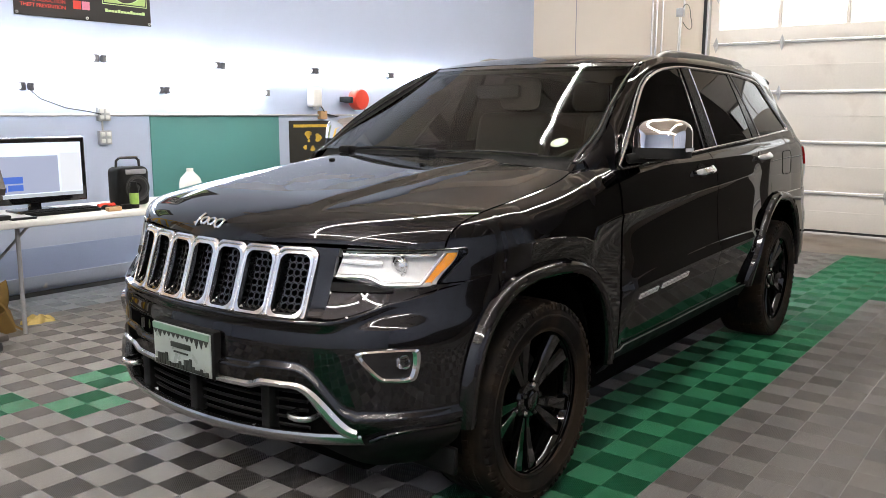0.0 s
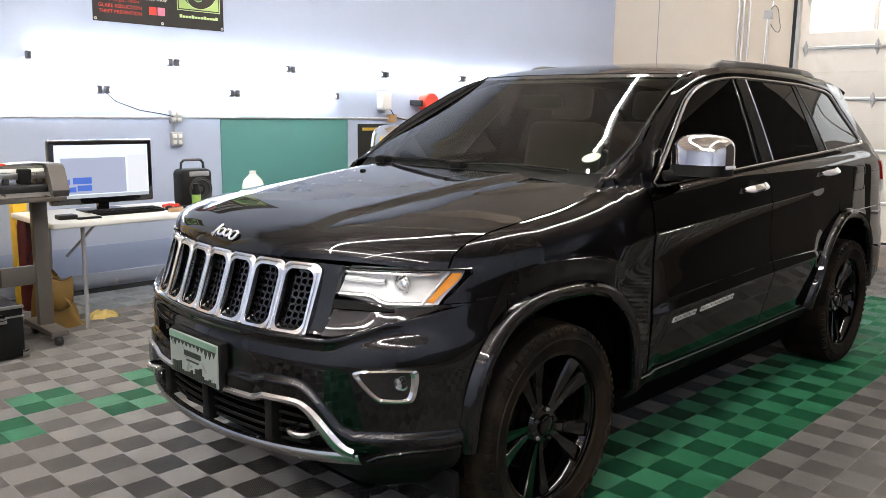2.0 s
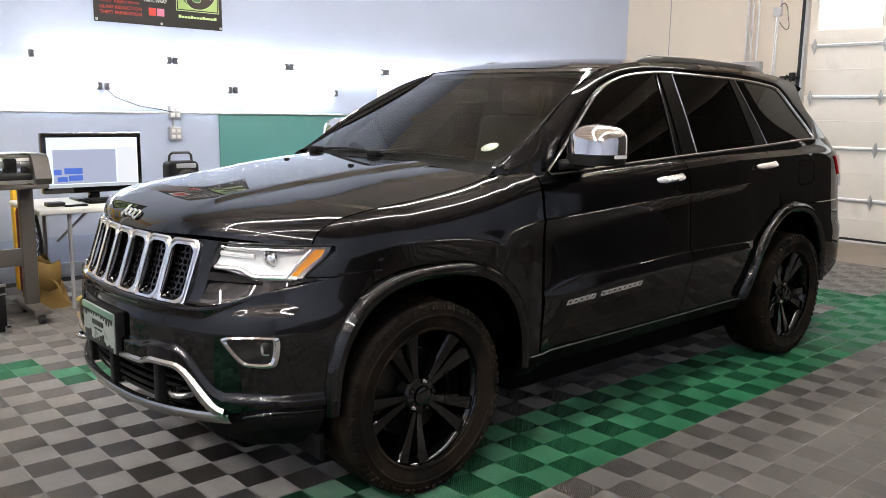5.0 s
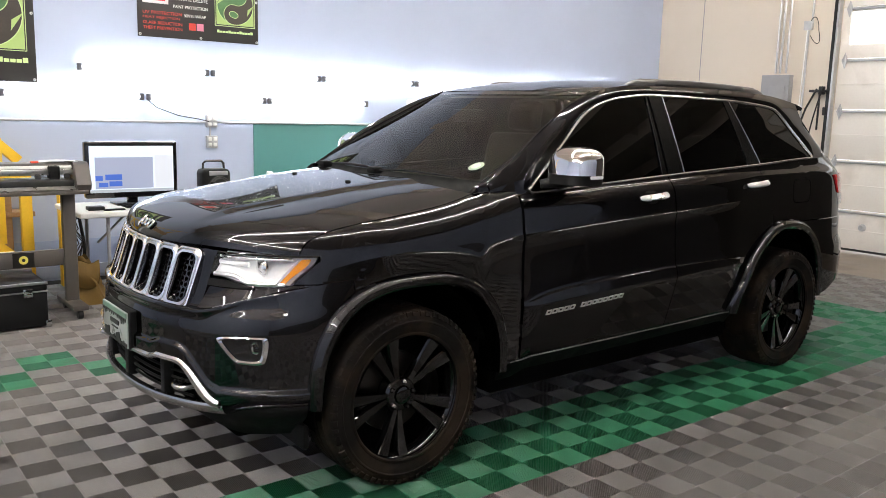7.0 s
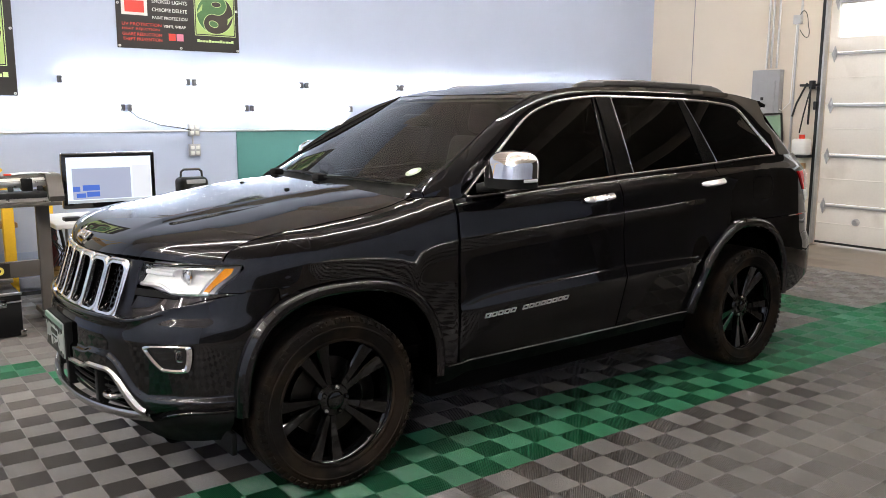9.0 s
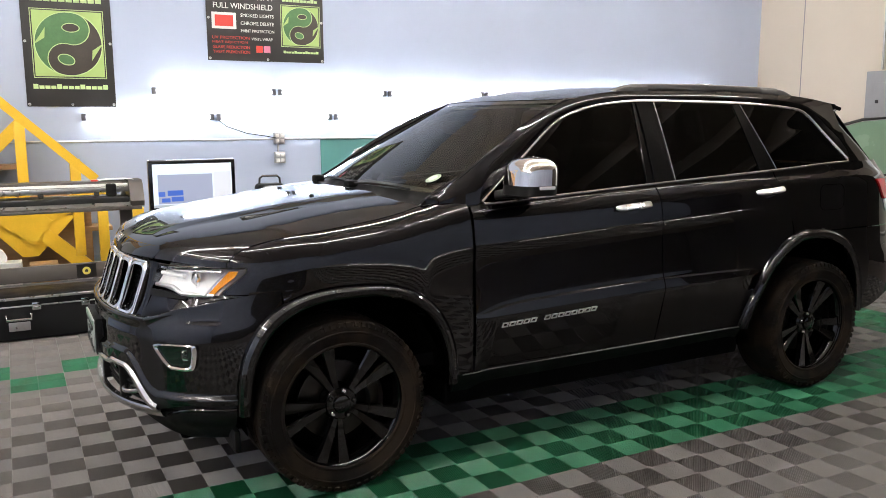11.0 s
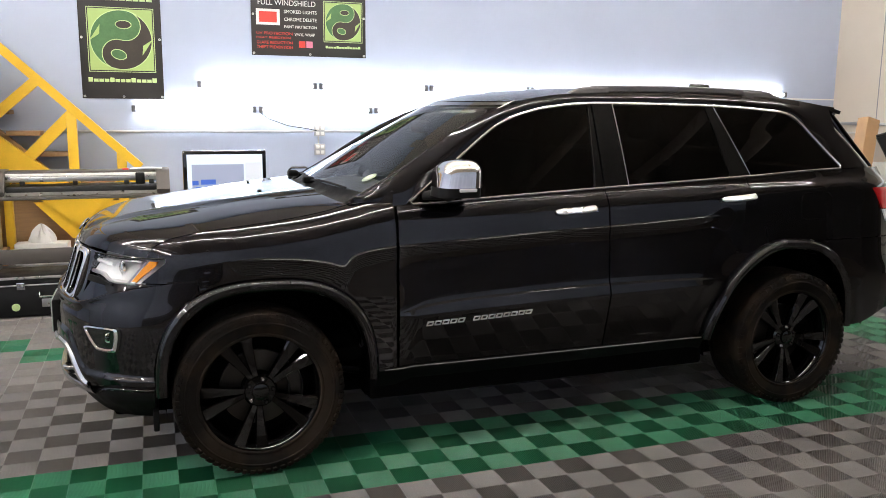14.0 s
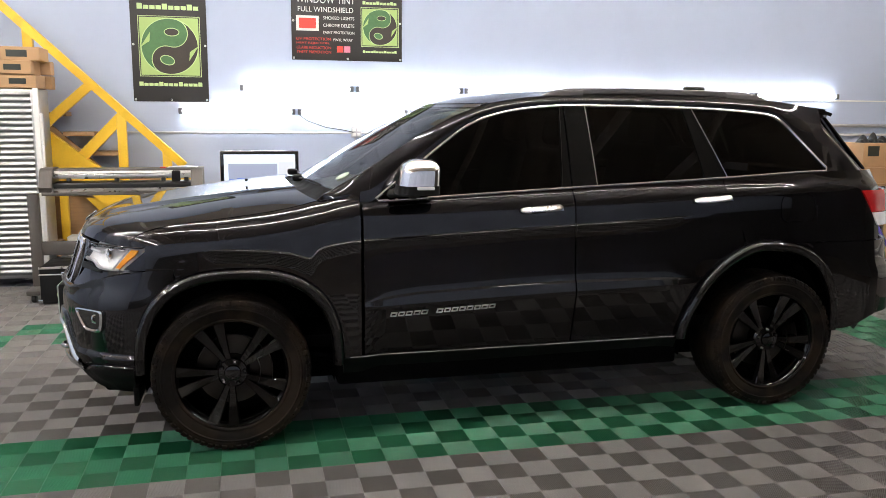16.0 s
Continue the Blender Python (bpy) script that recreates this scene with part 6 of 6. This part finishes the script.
# ---------------------------------------------------------------- east corner
ep = thing("breaker_panel", "grey steel breaker panel on the wall", "breaker panel", at=(EX, 2.10, 1.37))
part("cabinet", box(-.10, 0, 0, .385, 0, .76, .008), GREYP, ep)
part("panel_door", box(-.112, -.098, .05, .27, .14, .62, .006), GREYP, ep)
part("latch", box(-.12, -.11, .20, .24, .38, .42, .004), BLACKM, ep)
for k, (y, z0, z1) in enumerate(((2.33, 2.15, 4.5), (2.27, 2.15, 4.5), (2.19, 2.15, 4.5), (1.94, .95, 2.66), (1.90, 2.76, 4.5))):
    tagged(link("conduit", rod((EX - .04, y, z0), (EX - .04, y, z1), .014, 8), GALV), "grey steel conduit on the wall", "conduit", "conduits")
cbx = thing("junction_box", "small steel junction box with a loop of cable", "junction box", at=(EX, 1.95, 2.72))
part("casing", box(-.06, 0, -.05, .05, -.05, .06, .006), GALV, cbx)
part("cable", tube([(-.055, -.02 - .105 * (1 - math.cos(a)) * .6 + .06 * math.sin(a) * (a > 3.1), -.06 + .16 * math.sin(a)) for a in np.linspace(.3, 5.9, 26)], .005, 6), BLACKM, cbx)
part("cable", tube([(-.05, 1.95 - 1.95, -.05), (-.05, .02, -1.0), (-.06, .12, -1.1), (-.06, .2, -1.05)], .006, 6), WHITE, cbx)
sh = thing("tool_rack", "black bracket shelf with bottles on the wall", "tool rack", at=(EX, 1.70, 1.05))
part("shelf", box(-.20, 0, -.05, .16, 0, .03, .004), BLACKM, sh)
part("bracket", box(-.12, 0, -.10, .12, .86, .89, .006), BLACKM, sh)
part("clamp", box(-.12, -.06, -.06, .0, .83, .93, .008), BLACKM, sh)
part("clamp", box(-.10, -.06, -.10, -.06, .58, .68, .008), BLACKM, sh)
part("rail", box(-.03, -.01, .02, .04, .40, .87, .004), BLACKM, sh)
part("arm", tube([(-.14, -.06, .90), (-.16, -.02, .70), (-.12, .04, .52), (-.08, .10, .30)], .009, 8), BLACKM, sh)
part("arm", tube([(-.12, .02, .90), (-.12, .14, .66), (-.1, .20, .50)], .012, 6), BLACKM, sh)
for y, h, m in ((.12, .20, CARD), (.04, .24, BLACKM)):
    part("bottle", moved(lathe([(.001, 0), (.04, 0), (.04, h * .7), (.015, h * .85), (.015, h), (.001, h)], 16, "z"), Matrix.Translation((-.10, y, .03))), m, sh)
jg = thing("white_jug", "white jug with a red cap on the rack", "jug", at=(EX - .15, 1.72, 1.08))
part("body", box(-.07, .07, -.10, .10, 0, .20, .03, 3), WHITE, jg)
part("cap", lathe([(.001, .20), (.035, .20), (.035, .25), (.001, .25)], 16, "z"), REDP, jg)
tb = thing("wooden_board", "upright wooden board against the wall", "board", at=(EX - .05, 1.70, 0))
part("board", box(-.04, 0, 0, .09, 0, .98, .004), WOOD, tb)
tl = thing("hand_axe", "red handled tool hung below the panel", "tool", at=(EX - .04, 2.12, 1.12))
part("grip", tube([(0, 0, 0), (-.01, -.02, .24)], .016, 8), REDP, tl)
part("head", tube([(-.01, -.02, .24), (-.01, -.02, .38)], .02, 8), BLACKM, tl)
setting("trim_seam", box(EX - .004, EX, 3.49, 3.50, 0, 4.5), GREYP, "vertical joint in the cream wall")

tagged(link("handrail_pipe", join(rod((5.0, WY - .06, 1.50), (EX, WY - .06, 1.50), .02, 10), rod((EX - .06, WY, 1.50), (EX - .06, 2.6, 1.50), .02, 10)), GALV), "grey pipe fixed along the corner walls", "pipe")
tagged(link("supply_pipe", join(rod((5.0, WY - .04, 1.385), (EX, WY - .04, 1.385), .012, 8), rod((EX - .04, WY, 1.385), (EX - .04, 2.6, 1.385), .012, 8)), WHITE), "thin white pipe below the grey one", "pipe")
rk = thing("storage_rack", "open storage rack crowded with cartons", "rack", at=(5.9, 3.45, 0))
for z in (.32, .80):
    part("shelf_board", box(0, 2.1, 0, .62, z, z + .03, .004), WOOD, rk)
for x in (.0, 2.05):
    for y in (.0, .57):
        part("post", box(x, x + .05, y, y + .05, 0, .83, .004), BLACKM, rk)
r = random.Random(11)
xx = 5.95
while xx < 6.8:
    w = r.uniform(.22, .36)
    carton(xx, 3.5 + r.uniform(0, .1), .83, w, .40, r.uniform(.16, .34), r.uniform(-4, 4))
    carton(xx, 3.5 + r.uniform(0, .1), .35, w * .9, .42, r.uniform(.2, .38), r.uniform(-5, 5))
    xx += w + r.uniform(.04, .10)
carton(7.16, 3.50, .83, .62, .40, .19)
carton(7.18, 3.50, 1.022, .53, .38, .285, 1, mark=(.06, .22, .13, .25), label="brown carton with a dark printed mark on another carton")
carton(7.22, 3.49, .35, .50, .42, .34, -3)
for x, w, h in ((7.20, .12, .07), (7.34, .10, .09), (7.47, .13, .06), (7.02, .12, .05)):
    z = 1.3085 if x > 7.1 else .83
    rg = thing("rag", "crumpled dark rag on a carton", "rag", "rags", (x + .05, 3.62, z))
    part("cloth", sheet(lambda a, b: (w * (a - .5), .12 * (b - .5), h * math.sin(math.pi * a) ** .6 * math.sin(math.pi * b) ** .6 * (1 + .4 * math.sin(9 * a + 5 * b))), 14, 10), BLACKM, rg)
sx = thing("small_red_pack", "small red and white pack on the rack shelf", "pack", at=(6.96, 3.50, .83))
part("body", box(0, .16, 0, .12, 0, .05, .006), REDP, sx)

# wooden pallet with parts and leaning boxes
pal = thing("pallet", "worn wooden pallet on the concrete", "pallet", at=(6.98, 2.78, -.021))
for k in range(6):
    part("deck_board", box(k * .18, k * .18 + .11, 0, .62, .105, .125, .003), WOOD, pal)
for y in (.02, .27, .52):
    part("runner", box(0, 1.01, y, y + .09, .0, .105, .003), WOOD, pal)
ln = thing("long_carton", "long brown carton leaning over the pallet with a dark mark", "box", at=Matrix.Translation((7.16, 2.86, .105)) @ pose(0, 0, 0, -8, 15, 0))
part("body", box(0, .19, 0, .15, .0, 1.56, .004), CARD, ln)
part("label_patch", box(.03, .08, -.002, .001, .70, .82), WHITE, ln)
part("label_patch", box(.05, .11, -.002, .001, .10, .20), WHITE, ln)
part("printed_mark", box(.10, .165, -.002, .001, .66, .80), PB, ln)
carton(7.36, 3.02, .104, .34, .30, .42, -6, label="brown carton standing on the pallet")
wb = thing("foam_board", "white flat panel standing on the pallet", "panel", at=pose(7.62, 2.98, .104, 0, 0, 4))
part("panel", box(0, .36, 0, .05, 0, .96, .006), WHITE, wb)
for k, (x, y, rr) in enumerate(((7.30, 2.88, .075), (7.43, 2.86, .06), (7.36, 2.93, .055))):
    gp = thing("machine_part", "grey metal machine part on the pallet", "machine part", "machine parts", (x, y, .104 + (.0 if k < 2 else .0)))
    part("drum", lathe([(.001, 0), (rr, 0), (rr, .05), (rr * .7, .07), (rr * .7, .13), (rr * .4, .15), (.001, .15)], 18, "z"), GREYP, gp)
    part("flange", lathe([(rr, .02), (rr * 1.2, .025), (rr * 1.2, .04), (rr, .045)], 18, "z"), BLACKM, gp)

# a loose car door on its padded stand
ld = thing("loose_car_door", "pale green car door shell with a black window frame", "car door", at=pose(6.96, 2.36, .0, 0, 0, -24))
DG = mat("green_door_paint", (.21, .33, .235), .25, 0, .5, .08, 2)
part("door_skin", prism([(.30, .16), (1.12, .16), (1.16, .50), (1.12, .915), (.26, .915), (.24, .50)], 0, .10), DG, ld)
part("glass_pane", prism([(.20, 1.42), (.60, 1.535), (1.02, 1.565), (1.08, .935), (.42, .935), (.34, 1.15)], .04, .05), DG, ld, "pale green glass")
part("mirror_sail", prism([(.0, 1.37), (.20, 1.43), (.34, 1.15), (.42, .93), (.24, .93), (.10, 1.20)], .03, .065), BLACKM, ld, "black corner piece")
part("window_frame", tube([(.0, .045, 1.385), (.30, .045, 1.475), (.62, .045, 1.56), (1.03, .045, 1.585), (1.10, .045, .93)], .018, 8), BLACKM, ld)
part("belt_seal", box(.24, 1.12, -.004, .06, .912, .936, .006), BLACKM, ld)
ch = thing("door_stand", "folding stand with black foam arms and purple legs", "stand", at=(6.60, 2.16, 0))
PURP = mat("purple", (.075, .045, .30), .4, 0, .2, vary=.1)
for y in (0.0, .44):
    part("foam_arm", tube([(-.05, y, .62), (.05, y, .70), (.21, y, .75), (.38, y, .70), (.51, y, .60), (.58, y, .42)], .026, 10), BLACKM, ch, "black foam arm")
    part("leg", rod((.66, y, .44), (.29, y, .012), .017, 10), PURP, ch)
    part("leg", rod((-.05, y, .62), (.26, y, .17), .017, 10), PURP, ch)
    part("leg", rod((.26, y, .17), (.72, y, .012), .017, 10), PURP, ch)
    part("foot_cap", rod((.29, y, .03), (.265, y, 0), .021, 10), BLACKM, ch)
    part("foot_cap", rod((.70, y, .02), (.74, y, .0), .021, 10), BLACKM, ch)
part("tie_rod", rod((.0, .0, .15 + .0), (.0 + .26, .0, .17), .010, 8), BLACKM, ch)
part("tie_rod", rod((.58, 0, .42), (.58, .44, .42), .012, 8), BLACKM, ch)
part("tie_rod", rod((.26, 0, .17), (.26, .44, .17), .012, 8), BLACKM, ch)

# ---------------------------------------------------------------- tiled floor, last
TG = mat("tile_grey", (0.185, 0.172, 0.162), 0.36, 0, 0, 0.14, 3, 0.15, 120, rand=0.35, stain=((0.10, 0.08, 0.06), 2.2, 0.60, 0.5))
TGR = mat("tile_green", (0.022, 0.155, 0.072), 0.36, 0, 0, 0.18, 5, 0.15, 120, rand=0.3, stain=((0.03, 0.06, 0.015), 4.5, 0.57, 0.55))
TL = mat("tile_light", (0.24, 0.25, 0.26), 0.45, 0, 0, 0.12, 3, 0.15, 120, rand=0.2)
CK = .1505
TX0, TY0 = -.362, -1.172      # a tile corner
RIB_H, RIB_C = .0022, .0018


def tile_geo():
    """Four ribbed checks, ribs of neighbours at right angles, on cross ribs."""
    V, F = [], []

    def slab(x0, x1, y0, y1, z0, z1):
        b = len(V)
        V.extend([(x0, y0, z0), (x1, y0, z0), (x1, y1, z0), (x0, y1, z0), (x0, y0, z1), (x1, y0, z1), (x1, y1, z1), (x0, y1, z1)])
        F.extend([(b + 4, b + 5, b + 6, b + 7), (b, b + 1, b + 5, b + 4), (b + 1, b + 2, b + 6, b + 5), (b + 2, b + 3, b + 7, b + 6), (b + 3, b, b + 4, b + 7)])
    def rib(i, j, o, up, h, c, z0, z1):
        """One slanting rib across a check: half its width along the edge, chamfer, foot and top."""
        x0, y0, e = i * CK, j * CK, .0008
        b = len(V)
        for d, z in ((-h, z0), (-h, z1 - c), (c * .95 - h, z1), (h - c * .95, z1), (h, z1 - c), (h, z0)):
            k = o + d                   # up: y = x + k; otherwise y = k - x
            xa, xb = (max(e, e - k), min(CK - e, CK - e - k)) if up else (max(e, k - CK + e), min(CK - e, k - e))
            if xb <= xa:
                del V[b:]
                return
            V.extend([(x0 + u, y0 + (u + k if up else k - u), z) for u in ((xa, xb) if up else (xb, xa))])
        F.extend([(b + 2 * q, b + 2 * q + 1, b + 2 * q + 3, b + 2 * q + 2) for q in range(5)])
    n = 14
    p = CK / n
    for i in range(2):
        for j in range(2):
            for k in range(-n + 1, n):
                up = (i + j) % 2 == 0
                rib(i, j, (0 if up else CK) + k * p, up, RIB_H, RIB_C, -.0150, 0)
                if k % 2 == 0:
                    rib(i, j, (CK if up else 0) + k * p, not up, .0012, .0003, -.0150, -.0055)
    for k in (0, 4, 8):
        u = 2 * CK * k / 8
        w = .0013
        z = -.0003
        a0, a1 = max(u - w, .0003), min(u + w, 2 * CK - .0003)
        slab(a0, a1, .0003, 2 * CK - .0003, -.0150, z)
        slab(.0003, 2 * CK - .0003, a0, a1, -.0150, z - .0002)
    return V, F


def shared(name, geo, material):
    me = bpy.data.meshes.new(name)
    me.from_pydata(*[geo[0], [], geo[1]])
    me.materials.append(material)
    return me


# an added black sheet: the shade between the ribs put into its colour
setting("floor_underlay", box(TX0 - 16 * 2 * CK, 6.55, TY0 - 12 * 2 * CK, WY - .01, -.0208, -.0152), mat("rib_gap_black", (.003, .003, .003), .9, 0, 0, .2, 6), "added black sheet below the tiles that deepens the shade between ribs")
tiles = tagged(new("tile_floor"), "interlocking ribbed plastic floor tiles in grey with green stripes", "floor tiles", "", "structure")
TGEO = tile_geo()
MESH = {k: shared("tile", TGEO, m) for k, m in (("g", TG), ("v", TGR), ("l", TL))}
REST = {"g": [], "v": [], "l": []}
GREEN_LEFT = {(i, 9 if i % 2 == 0 else 8) for i in range(-9, 3)}


def tile_kind(i, j):
    if j in (0, 1):
        return "v"
    if i in (16, 17) and -1 <= j <= 12:
        return "v"
    if (i, j) in GREEN_LEFT:
        return "v"
    if j >= 15:
        return "l"
    return "g"


near = []
for i in range(-16, 24):
    for j in range(-12, 18):
        x, y = TX0 + 2 * CK * i, TY0 + 2 * CK * j
        if x > 6.3 or y > WY - .30 or (x > 5.2 and y > 1.8):
            continue
        near.append((abs(x - .6) * .75 + abs(y + .9), i, j, x, y))
near.sort()
for n, (d, i, j, x, y) in enumerate(near):
    k = tile_kind(i, j)
    if n < 300:
        t = new("tile", MESH[k])
        t.location, t.parent = (x, y, 0), tiles
    else:
        REST[k].append((x, y))
tv, tf = np.array(TGEO[0]), np.array(TGEO[1])
for k, spots in REST.items():
    if not spots:
        continue
    V = np.concatenate([tv + (x, y, 0) for x, y in spots])
    F = np.concatenate([tf + len(tv) * n for n in range(len(spots))])
    me = bpy.data.meshes.new("outer_tiles")
    me.from_pydata(V.tolist(), [], F.tolist())
    me.materials.append(MESH[k].materials[0])
    ob = new("outer_tiles", me)
    ob.parent = tiles
    tagged(ob, kind="stuff")
